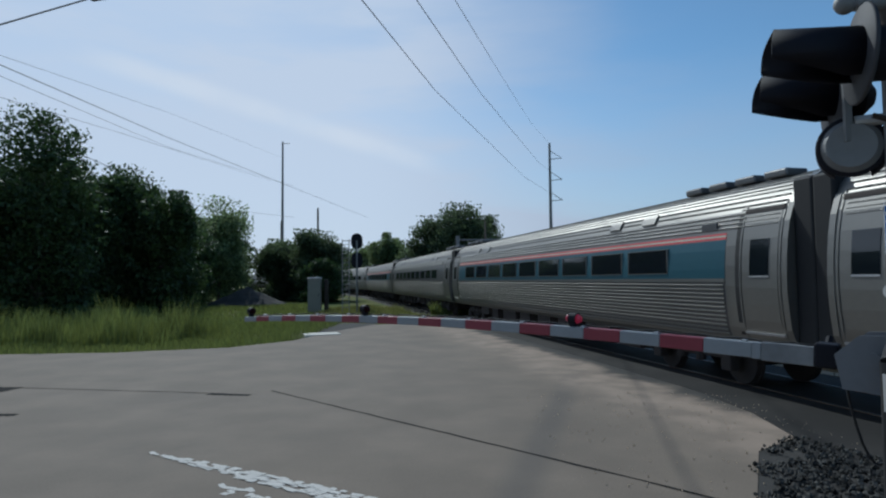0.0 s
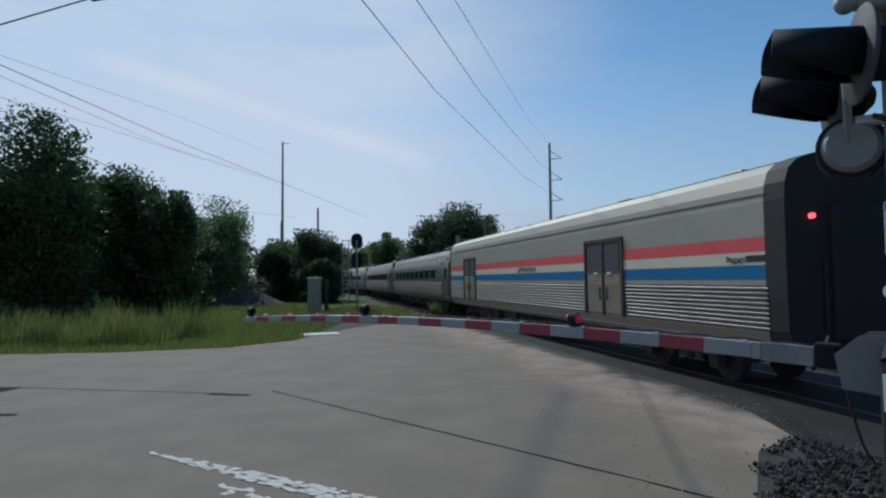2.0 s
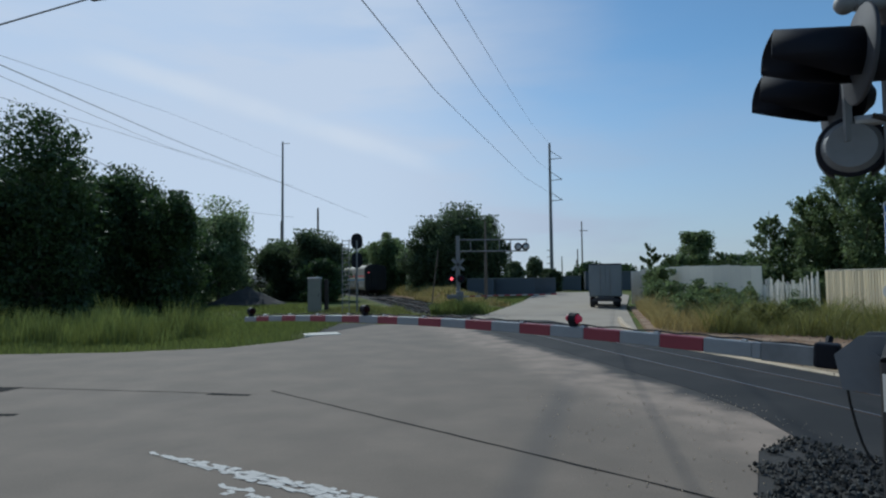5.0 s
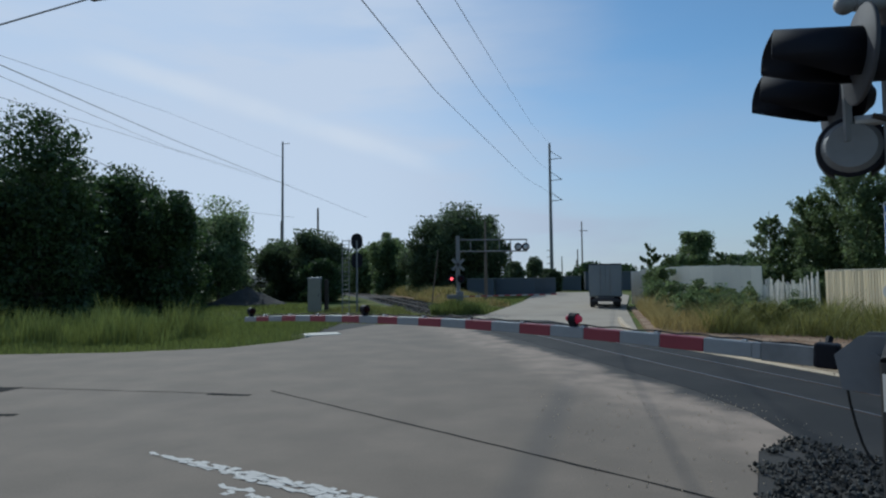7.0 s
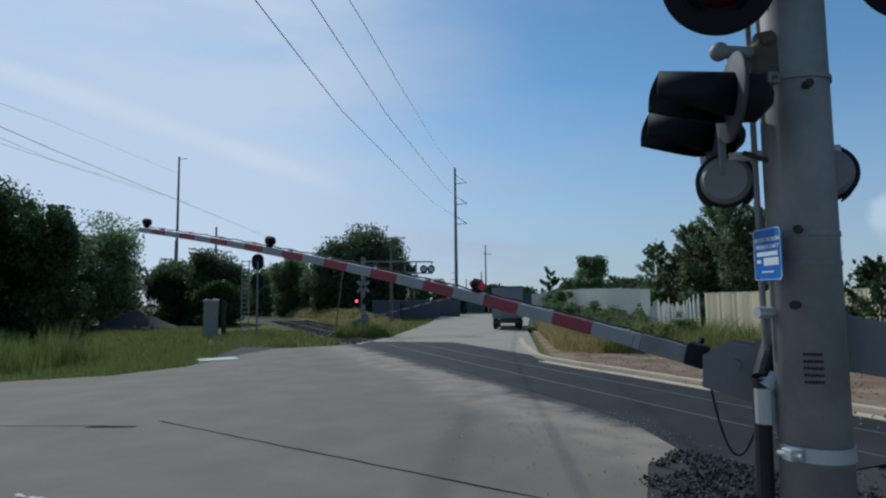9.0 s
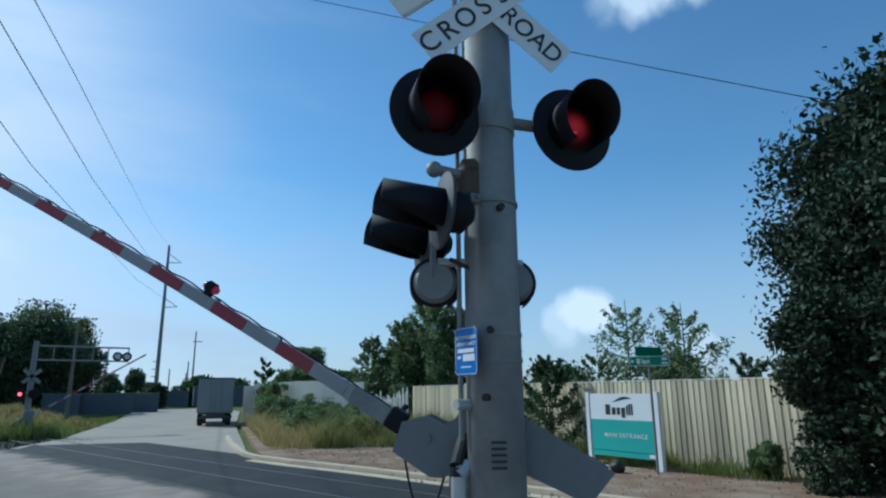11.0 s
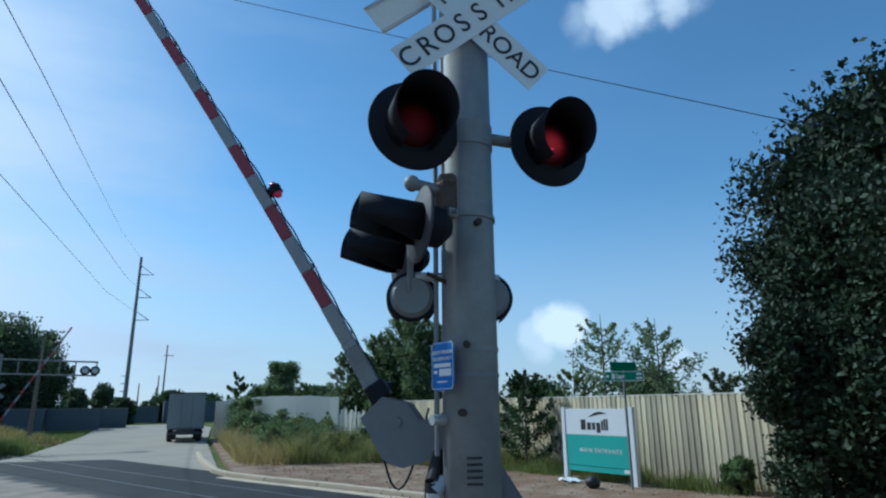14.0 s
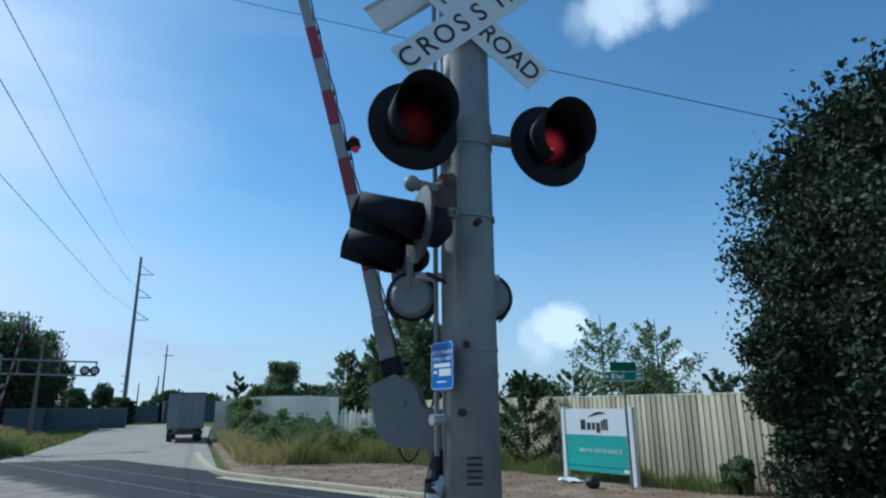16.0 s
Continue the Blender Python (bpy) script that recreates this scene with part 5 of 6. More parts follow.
# ---------- kerb ----------
def kerb():
    base = empty("kerb", Matrix(), "low pale concrete kerb along the crossing", "kerb", kind="structure")
    line = [(9.6, 33.0), (8.6, 29.0), (7.9, 25.6), (7.45, 23.4), (7.45, 21.8), (7.9, 19.6), (8.55, 17.2), (9.15, 14.6), (9.7, 12.2), (10.3, 9.4), (11.0, 6.4), (11.8, 2.6), (12.6, -1.2)]
    for k, (a, b) in enumerate(zip(line, line[1:])):
        a, b = Vector((*a, 0)), Vector((*b, 0))
        d = b - a
        bm = bmesh.new()
        add_box(bm, 0, 0, 0.03, d.length - 0.015, 0.2, 0.24, bevel=0.025)
        part("kerb_stone", bm, M_KERB, base, "", Matrix.Translation((a + b) / 2) @ Matrix.Rotation(math.atan2(d.y, d.x), 4, "Z"))
        if 4 <= k:
            bm = bmesh.new()
            add_box(bm, 0, 0.32, -0.05, d.length + 0.02, 0.36, 0.14)
            part("gutter", bm, M_GUTTER, base, "", Matrix.Translation((a + b) / 2) @ Matrix.Rotation(math.atan2(d.y, d.x) + math.pi, 4, "Z"))


kerb()


# ---------- marks on the road ----------
def road_marks():
    rng = random.Random(8)
    mk = empty("stop_line", Matrix(), "worn and cracked white painted line on the road", "road marking", kind="structure")
    a, b = Vector((-3.95, 8.2)), Vector((-0.2, 5.95))
    d = (b - a).normalized()
    n = Vector((-d.y, d.x))
    total = (b - a).length

    def flake(c, ln, w, turn, z):
        """One cracked patch of paint with a ragged outline."""
        q = []
        for i, k in ((-1, -1), (0, -1.15), (1, -1), (1, 1), (-0.1, 1.1), (-1, 1)):
            u = d * (i * ln * rng.uniform(0.8, 1.1)) + n * (k * w * rng.uniform(0.75, 1.1))
            u.rotate(Matrix.Rotation(turn, 2))
            q.append((c.x + u.x, c.y + u.y, z))
        part("paint_flake", mesh_from("paint_flake", q, [tuple(range(6))], M_WHITE_LINE), None, mk)
    for k in range(270):
        s = total * rng.random() ** 0.75
        width = 0.035 + 0.115 * min(1, s / 2.2)
        flake(a + d * s + n * rng.uniform(-width, width) * 0.85, rng.uniform(0.03, 0.085), rng.uniform(0.018, 0.04), rng.uniform(-0.12, 0.12), 0.005 + k * 3e-5)
    for k in range(16):
        flake(Vector((-2.5 + 0.9 * k / 15 + rng.uniform(-0.1, 0.1), 6.75 - 0.42 * k / 15 + rng.uniform(-0.12, 0.12))), rng.uniform(0.04, 0.09), rng.uniform(0.02, 0.04), rng.uniform(-0.5, 0.5), 0.005 + k * 3e-5)

    # draws tarred joints and patches, and painted shadows too
    def joint(p, q, w, label):
        p, q = Vector(p), Vector(q)
        k = 26
        dd = (q - p).normalized()
        nn = Vector((-dd.y, dd.x))
        vs, fs = [], []
        for i in range(k + 1):
            c = p.lerp(q, i / k) + nn * rng.uniform(-0.012, 0.012)
            ww = w * rng.uniform(0.6, 1.2)
            vs += [(c.x + nn.x * ww, c.y + nn.y * ww, 0.0045), (c.x - nn.x * ww, c.y - nn.y * ww, 0.0045)]
        for i in range(k):
            fs.append((2 * i + 1, 2 * i + 3, 2 * i + 2, 2 * i))
        tagged(new("joint_and_shadow_strip", mesh_from("joint_and_shadow_strip", vs, fs, M_TAR_AND_SHADE)), label, "road marking", kind="structure")
    joint((-3.6, 12.7), (3.2, 5.9), 0.022, "long dark tarred joint across the concrete road")
    joint((-4.8, 12.42), (-3.9, 12.22), 0.1, "short dark tar patch on the road")
    # the next two are cast shadows painted as flat dark patches
    joint((-10.6, 13.35), (-9.3, 13.15), 0.3, "painted dark shadow patch at the road's side")
    joint((-8.6, 10.75), (-7.45, 10.62), 0.1, "narrow painted shadow patch on the road")
    joint((-10.5, 13.6), (-4.8, 12.5), 0.02, "faint tarred joint on the road")


road_marks()


# ---------- grass and weeds ----------
def blades(name, label, spots, tall, wide, mat, rng, lean=0.35):
    """Single bent blades, joined."""
    n = len(spots)
    spots = np.array(spots)
    h = tall * rng.uniform(0.5, 1.3, n) * np.array([max(0.3, 0.85 + 0.9 * noise.noise((x * 0.7, y * 0.7, 5.0))) for x, y, _ in spots])
    a = rng.uniform(0, 2 * np.pi, n)
    w = wide * rng.uniform(0.6, 1.3, n)
    side = np.stack([np.cos(a), np.sin(a), np.zeros(n)], 1) * w[:, None]
    b = rng.uniform(0, 2 * np.pi, n)
    tip = np.stack([np.cos(b) * h * lean, np.sin(b) * h * lean, h], 1)
    mid = tip * np.array([0.35, 0.35, 0.6])
    v = np.empty((n, 5, 3))
    v[:, 0], v[:, 1] = spots - side, spots + side
    v[:, 2], v[:, 3] = spots + mid + side * 0.7, spots + mid - side * 0.7
    v[:, 4] = spots + tip
    me = bpy.data.meshes.new(name)
    me.vertices.add(n * 5)
    me.vertices.foreach_set("co", v.reshape(-1))
    k = np.arange(n, dtype=np.int32)[:, None] * 5
    idx = np.concatenate([k + np.array([0, 1, 2, 3], dtype=np.int32), k + np.array([3, 2, 4], dtype=np.int32)], 1).reshape(-1)
    me.loops.add(n * 7)
    me.loops.foreach_set("vertex_index", idx.astype(np.int32))
    me.polygons.add(n * 2)
    st = np.stack([np.arange(n) * 7, np.arange(n) * 7 + 4], 1).reshape(-1)
    me.polygons.foreach_set("loop_start", st.astype(np.int32))
    me.polygons.foreach_set("loop_total", np.tile([4, 3], n).astype(np.int32))
    me.update(calc_edges=True)
    me.materials.append(mat)
    tagged(new(name, me), label, "grass", kind="stuff")


def field(rng, n, x0, x1, y0, y1, ok, thin=0.0):
    out = []
    while len(out) < n:
        x, y = rng.uniform(x0, x1), rng.uniform(y0, y1)
        if ok(x, y) and (not thin or 0.5 + 0.5 * noise.noise((x * thin, y * thin, 3.0)) > rng.uniform(0.2, 0.7)):
            out.append((x, y, -0.12))
    return out


def road_edge(x):
    return float(np.interp(x, [-60, -30, -14.4, -10.8, -7.5, -5.75], [18.5, 19.2, 19.7, 19.9, 21.0, 23.3]))


def plant_grass():
    rng = np.random.default_rng(4)
    on_lawn = lambda x, y: y > road_edge(x) + 0.15 * math.sin(x * 3) and x < -5.8 + (y - 23) * 0.02
    blades("mown_grass", "bright green short roadside grass", field(rng, 60000, -34, -5.6, 19.6, 34, on_lawn), 0.3, 0.012, M_GRASS, rng)
    blades("mown_grass", "green short grass further off", field(rng, 26000, -40, -7.2, 34, 62, lambda x, y: x < -7.4 - (y - 34) * 0.2, 0.15), 0.26, 0.03, M_GRASS, rng)
    blades("tall_weeds", "clump of tall green roadside weeds", field(rng, 5200, -18.5, -10.2, 22.5, 28, lambda x, y: True, 0.8), 1.15, 0.016, M_GRASS, rng, 0.25)
    blades("tall_weeds", "dark weeds at the wood's foot", field(rng, 9000, -36, -14, 33, 46, lambda x, y: x < -0.45 * y - 1, 0.5), 0.7, 0.03, M_GRASS, rng, 0.3)
    blades("dry_weeds", "brown dry weeds along the far side of the track", field(rng, 12000, -9, 5, 40, 72, lambda x, y: x > 9.97 - 0.222 * y + 2.4 and x < 3.2 - (y - 40) * 0.05, 0.3), 0.6, 0.025, M_GRASS_DRY, rng)
    blades("dry_weeds", "brown and green weeds beside the gravel before the far track", field(rng, 9000, -9, 2.5, 31, 52, lambda x, y: 9.97 - 0.222 * y - 9.5 < x < 9.97 - 0.222 * y - 2.7 and y > 34 + 0.25 * x, 0.35), 0.35, 0.02, M_WEED, rng)
    blades("green_weeds", "green weeds at the foot of the far signal", field(rng, 5000, -0.8, 3.0, 39.5, 45, lambda x, y: True, 0.5), 0.8, 0.025, M_GRASS, rng)
    blades("far_grass", "green verge beside the far road", field(rng, 16000, 1.5, 12, 40, 84, lambda x, y: x < 2.8 + (y - 39.5) * 0.229 - 0.3, 0.0), 0.2, 0.04, M_GRASS, rng)
    verge = lambda x, y: x > np.interp(y, [12, 18, 22, 23.5, 24.6, 46], [14.9, 14.7, 13.6, 11.4, 8.8, 14.6]) and x < 18.3
    blades("dry_grass", "tall straw-coloured dry grass on the verge", field(rng, 20000, 8.6, 17.8, 23.0, 44, lambda x, y: verge(x, y) and x < 8.6 + (y - 22) * 0.42 + 1.2, 0.3), 1.0, 0.012, M_GRASS_DRY, rng, 0.6)
    blades("tall_weeds", "tall green weeds before the fence", field(rng, 24000, 10.5, 18.2, 17, 42, lambda x, y: verge(x, y) and x > 9.9 + (y - 22) * 0.3, 0.45), 1.05, 0.014, M_WEED, rng, 0.6)
    blades("tall_weeds", "green weeds along the fence's foot", field(rng, 9000, 14.8, 24, 5, 18, lambda x, y: 15.2 < x < 16.2 + (y - 5) * 0.09, 0.6), 0.55, 0.012, M_GRASS, rng)
    blades("sparse_grass", "sparse tufts of grass on the dirt verge", field(rng, 1400, 10.5, 16, 6, 24, lambda x, y: x > 11.5, 0.9), 0.22, 0.01, M_GRASS, rng)
    for i, (x, y, h, r) in enumerate([(11.6, 28.5, 1.3, 0.9), (12.6, 31.0, 1.5, 1.1), (14.6, 40.5, 2.2, 1.2), (16.4, 46.5, 3.4, 1.2), (17.6, 42.0, 3.3, 0.8), (18.3, 34.6, 3.0, 1.0), (18.9, 31.5, 2.7, 0.8), (13.2, 27.2, 1.1, 0.9), (14.8, 31.2, 1.4, 1.1), (16.2, 27.5, 1.2, 1.0), (15.4, 34.0, 1.7, 1.2), (15.6, 43.5, 3.0, 1.3), (13.8, 36.0, 1.9, 1.2), (15.6, 37.5, 2.3, 1.1), (16.2, 20.0, 1.2, 0.8), (15.9, 8.4, 0.9, 0.5)]):
        tree(x, y, h, r, 0.05, M_LEAF, 4200, 0.09, 80 + i, "leafy green shrub growing before the fence", "shrub", clumps=40, name="shrub")


plant_grass()


def weedy_bank():
    """A low earth bank beyond the track, grown over with dry weeds."""
    rng = np.random.default_rng(21)

    def height(s, o):
        u = (o - 2.9) / 4.3
        return max(-0.12, 1.1 * math.sin(math.pi * min(max(u, 0), 1)) * min(1, max(0, (s - 51) / 12)) * min(1, max(0, (118 - s) / 14)) + 0.15 * noise.noise((s * 0.25, o * 0.5, 2)) - 0.1)
    vs, fs, cols, rows = [], [], 13, 46
    for i in range(rows):
        for k in range(cols):
            q, o = 50 + i * 1.55, 2.7 + k * 0.39
            p = beside(q, o)
            vs.append((p.x, p.y, height(q, o)))
    for i in range(rows - 1):
        for k in range(cols - 1):
            a = i * cols + k
            fs.append((a, a + 1, a + cols + 1, a + cols))
    tagged(new("weedy_bank", mesh_from("weedy_bank", vs, fs, M_DIRT)), "low brown earth bank beside the far track", "ground", kind="structure")
    spots = []
    for i in range(15000):
        q, o = rng.uniform(51, 119), rng.uniform(2.9, 7.1)
        p = beside(q, o)
        spots.append((p.x, p.y, height(q, o) - 0.03))
    blades("dry_weeds", "dry brown weeds covering the earth bank", spots[:10000], 0.55, 0.03, M_GRASS_DRY, rng, 0.6)
    blades("green_weeds", "green weeds among the dry ones on the bank", spots[10000:], 0.6, 0.035, M_WEED, rng, 0.6)


weedy_bank()


def verge_shrubs():
    rng = random.Random(33)
    for i in range(16):
        y = rng.uniform(24.5, 41)
        x = 10.6 + (y - 24) * 0.28 + rng.uniform(0.2, 4.8)
        if x < 17.6:
            wispy_tree(x, y, rng.uniform(0.9, 1.7), rng.uniform(0.9, 1.5), M_WEED if i % 3 else M_LEAF, 2600, 0.06, 200 + i, "yellow-green weedy bush on the verge" if i % 3 else "leafy green bush on the verge", "bush", stems=26, low=0.02, name="bush")


verge_shrubs()


# ---------- fences ----------
def slat_fence():
    f = empty("sheet_fence", Matrix(), "tall weathered sheet-metal fence with upright ribs", "fence")
    rng = random.Random(11)
    bm = bmesh.new()
    for x, w, y in ((0, 0.13, 0.0),):
        add_box(bm, 0, 0, 0, 0.13, 0.03, 1.0)
        add_box(bm, 0.1, 0.028, 0, 0.1, 0.02, 1.0)
    me = from_bm("slat", bm, M_FENCE)
    legs = [((18.75, 29.6), (15.6, -4.0), 2.5)]
    for a, b, h in legs:
        a, b = Vector((*a, 0)), Vector((*b, 0))
        d = b - a
        turn = math.atan2(d.y, d.x)
        k = int(d.length / 0.205)
        for i in range(k):
            p = a + d * ((i + 0.5) / k)
            hh = h + rng.uniform(-0.02, 0.03)
            ob = part("slat", me, None, f, "", Matrix.Translation((p.x, p.y, hh / 2)) @ Matrix.Rotation(turn, 4, "Z") @ Matrix.Rotation(radians(rng.uniform(-0.6, 0.6)), 4, "Y"))
            ob.scale = (1, 1, hh)
        q = (a + b) / 2
        for z in (0.5, 2.1):
            part("fence_rail", box_bm(0, 0.06 if turn < -1 else 0.06, z, d.length, 0.05, 0.09), M_WOOD_POLE, f, "", Matrix.Translation(q) @ Matrix.Rotation(turn, 4, "Z"))
        part("top_cap", box_bm(0, 0.01, h + 0.03, d.length, 0.07, 0.03), M_FENCE_WHITE, f, "", Matrix.Translation(q) @ Matrix.Rotation(turn, 4, "Z"))
    # a broken stretch with bent sheets
    g = empty("broken_fence", Matrix(), "broken stretch of pale fence with bent uneven slats", "fence")
    a, b = Vector((18.6, 29.9, 0)), Vector((17.75, 34.0, 0))
    d = b - a
    me = from_bm("slat", box_bm(0, 0, 0, 0.1, 0.02, 1.0), M_FENCE_WHITE)
    for i in range(64):
        p = a.lerp(b, i / 63)
        hh = 2.1 + 0.35 * noise.noise((i * 0.13, 2.0, 0)) + rng.uniform(-0.35, 0.1) + (0.3 if i < 8 else 0)
        ob = part("slat", me, None, g, "", Matrix.Translation((p.x + rng.uniform(-0.06, 0.06), p.y, hh / 2)) @ Matrix.Rotation(math.atan2(d.y, d.x), 4, "Z") @ Matrix.Rotation(radians(rng.uniform(-3, 3)), 4, "Y"))
        ob.scale = (0.8, 1, hh)
    # corrugated white sheets further on
    c = empty("corrugated_fence", Matrix(), "white corrugated metal fence streaked with rust and creepers", "fence")
    bm = bmesh.new()
    rows = []
    for k in range(25):
        x, y = -0.5 + k / 24, 0.03 * math.sin(k * math.pi / 2.0)
        rows.append([bm.verts.new((x, y, 0)), bm.verts.new((x, y, 1)), bm.verts.new((x, y + 0.004, 1)), bm.verts.new((x, y + 0.004, 0))])
    for p, q in zip(rows, rows[1:]):
        for i in range(4):
            bm.faces.new((p[i], p[(i + 1) % 4], q[(i + 1) % 4], q[i]))
    me2 = from_bm("sheet", bm, M_FENCE_WHITE)
    a, b = Vector((17.75, 33.6, 0)), Vector((16.2, 52.0, 0))
    d = b - a
    k = 18
    for i in range(k):
        p = a + d * ((i + 0.5) / k)
        hh = float(np.interp(i, [0, 2, 8, 14, 17], [2.86, 2.95, 3.02, 2.98, 2.8])) + rng.uniform(-0.03, 0.03)
        ob = part("sheet", me2, None, c, "", Matrix.Translation(p) @ Matrix.Rotation(math.atan2(d.y, d.x), 4, "Z"))
        ob.scale = (d.length / k * 1.03, 1, hh)


slat_fence()


# ---------- signs on the verge ----------
def entrance_sign():
    a, b = Vector((15.1, 13.45, 0)), Vector((15.0, 10.85, 0))
    d = b - a
    s = empty("entrance_sign", Matrix.Translation((a + b) / 2) @ Matrix.Rotation(math.atan2(d.y, d.x), 4, "Z"), "white and teal entrance sign board between two white posts", "sign")
    w = d.length
    for x in (-w / 2, w / 2):
        part("post", box_bm(x, 0, 1.08, 0.14, 0.14, 2.2, bevel=0.01), M_SIGN_WHITE, s, "square white post")
    part("white_panel", box_bm(0, -0.02, 1.76, w - 0.2, 0.05, 0.76), M_SIGN_WHITE, s)
    part("teal_panel", box_bm(0, -0.02, 0.93, w - 0.2, 0.05, 0.88), M_SIGN_TEAL, s, "teal lower panel")
    part("lower_strip", box_bm(0, -0.02, 0.4, w - 0.2, 0.04, 0.14), M_SIGN_TEAL, s)
    # thin dark bar that paints the shadow in the gap between the panels
    part("gap_shade_strip", box_bm(0, 0.0, 0.48, w - 0.16, 0.03, 0.02), M_TAR_AND_SHADE, s)
    text_on(s, "MAIN ENTRANCE", 0.17, Matrix.Translation((0.12, -0.052, 0.93)) @ FLAT, M_SIGN_WHITE, 1.25)
    bm = bmesh.new()
    x = -0.62
    for ww, hh, dz in ((0.26, 0.3, 0), (0.2, 0.21, -0.04), (0.16, 0.21, -0.04), (0.2, 0.29, -0.08), (0.09, 0.27, -0.01), (0.09, 0.32, 0.01), (0.09, 0.32, 0.01)):
        add_box(bm, x + ww / 2, -0.048, 1.67 + dz, ww * 0.72, 0.006, hh)
        x += ww
    part("name_bars", bm, M_LETTER, s, "dark bars in place of a company name")
    vs, fs = [], []
    for k in range(15):
        t = k / 14
        vs += [(-0.3 + 0.75 * t, -0.049, 1.88 + 0.17 * math.sin(t * 2.5)), (-0.3 + 0.75 * t, -0.049, 1.88 + 0.17 * math.sin(t * 2.5) - 0.09 * math.sin(t * math.pi))]
    fs = [(2 * k, 2 * k + 1, 2 * k + 3, 2 * k + 2) for k in range(14)]
    part("leaf_mark", mesh_from("leaf_mark", vs, fs, M_LETTER), None, s, "dark curved leaf shape")
    part("number_plate", box_bm(w / 2 - 0.25, -0.052, 0.42, 0.22, 0.01, 0.1), M_SIGN_WHITE, s)
    return s


def street_sign():
    s = empty("street_name_sign", pose(14.46, 10.62, 0.04), "green street name blades on a thin metal post", "sign")
    part("post", cyl_bm((0, 0, 0), (0, 0, 2.95), 0.035, seg=12), M_POLE_STEEL, s)
    m = facing(0, 0, 0, 236)
    low = part("blade", box_bm(0.02, -0.02, 2.98, 1.06, 0.006, 0.27), M_SIGN_GREEN, s, "green blade with white border", m)
    bm = bmesh.new()
    for z in (2.855, 3.105):
        add_box(bm, 0.02, -0.026, z, 1.04, 0.004, 0.015)
    for x in (-0.5, 0.54):
        add_box(bm, x, -0.026, 2.98, 0.015, 0.004, 0.25)
    part("border", bm, M_SIGN_WHITE, low)
    bm = bmesh.new()
    for x, ww, hh, dz in ((-0.43, 0.07, 0.07, 0), (-0.27, 0.09, 0.15, 0), (-0.17, 0.03, 0.15, 0), (-0.1, 0.07, 0.1, -0.025), (-0.01, 0.07, 0.1, -0.025), (0.42, 0.14, 0.06, 0.05), (0.42, 0.16, 0.05, -0.06)):
        add_box(bm, x, -0.026, 2.98 + dz, ww, 0.004, hh)
    part("name_bars", bm, M_SIGN_WHITE, low, "white bars in place of a street name")
    part("blade", box_bm(0, -0.02, 3.24, 0.95, 0.006, 0.25), M_SIGN_GREEN, s, "green cross-street blade", facing(0, 0, 0, 190))
    part("cap", box_bm(0, 0, 3.1, 0.05, 0.05, 0.1), M_ALU, s)


entrance_sign()
street_sign()


def verge_litter():
    bm = bmesh.new()
    bmesh.ops.create_icosphere(bm, subdivisions=3, radius=0.2)
    for v in bm.verts:
        v.co *= 1 + 0.25 * noise.noise(v.co * 6)
        v.co.z = v.co.z * 0.8 + 0.15
    tagged(new("rubbish_bag", from_bm("rubbish_bag", bm, M_BIN_DARK, True)), "crumpled black rubbish bag on the dirt", "rubbish").matrix_basis = pose(13.9, 11.5, 0.05)
    bm = bmesh.new()
    bmesh.ops.create_grid(bm, x_segments=10, y_segments=6, size=0.5)
    for v in bm.verts:
        v.co = Vector((v.co.x * 0.9, v.co.y * 0.5, 0.05 + 0.07 * noise.noise((v.co.x * 5, v.co.y * 5, 1))))
    tagged(new("paper_litter", from_bm("paper_litter", bm, M_SIGN_WHITE)), "crumpled white paper litter on the dirt", "rubbish").matrix_basis = pose(14.6, 12.9, 0.05, 0, 0, 60)


verge_litter()


# ---------- across the track ----------
def equipment_cabinet():
    c = empty("equipment_cabinet", pose(-9.5, 44.7, -0.1, 0, 0, 8), "grey metal trackside equipment cabinet", "cabinet")
    part("body", box_bm(0, 0, 1.3, 0.95, 0.8, 2.5, bevel=0.02), M_CABINET, c)
    part("roof", box_bm(0, 0, 2.59, 1.05, 0.9, 0.08, bevel=0.02), M_ALU, c)
    part("door", box_bm(0, -0.41, 1.3, 0.8, 0.03, 2.2, bevel=0.01), M_CABINET, c)
    part("handle", box_bm(0.3, -0.44, 1.3, 0.03, 0.03, 0.2), M_BLACK, c)
    part("side_case", box_bm(0.85, 0.2, 1.25, 0.3, 0.5, 2.45, bevel=0.02), M_UNDER, c, "narrow dark side case")
    part("lamp", box_bm(0.2, 0, 2.68, 0.08, 0.08, 0.1), M_ALU, c)


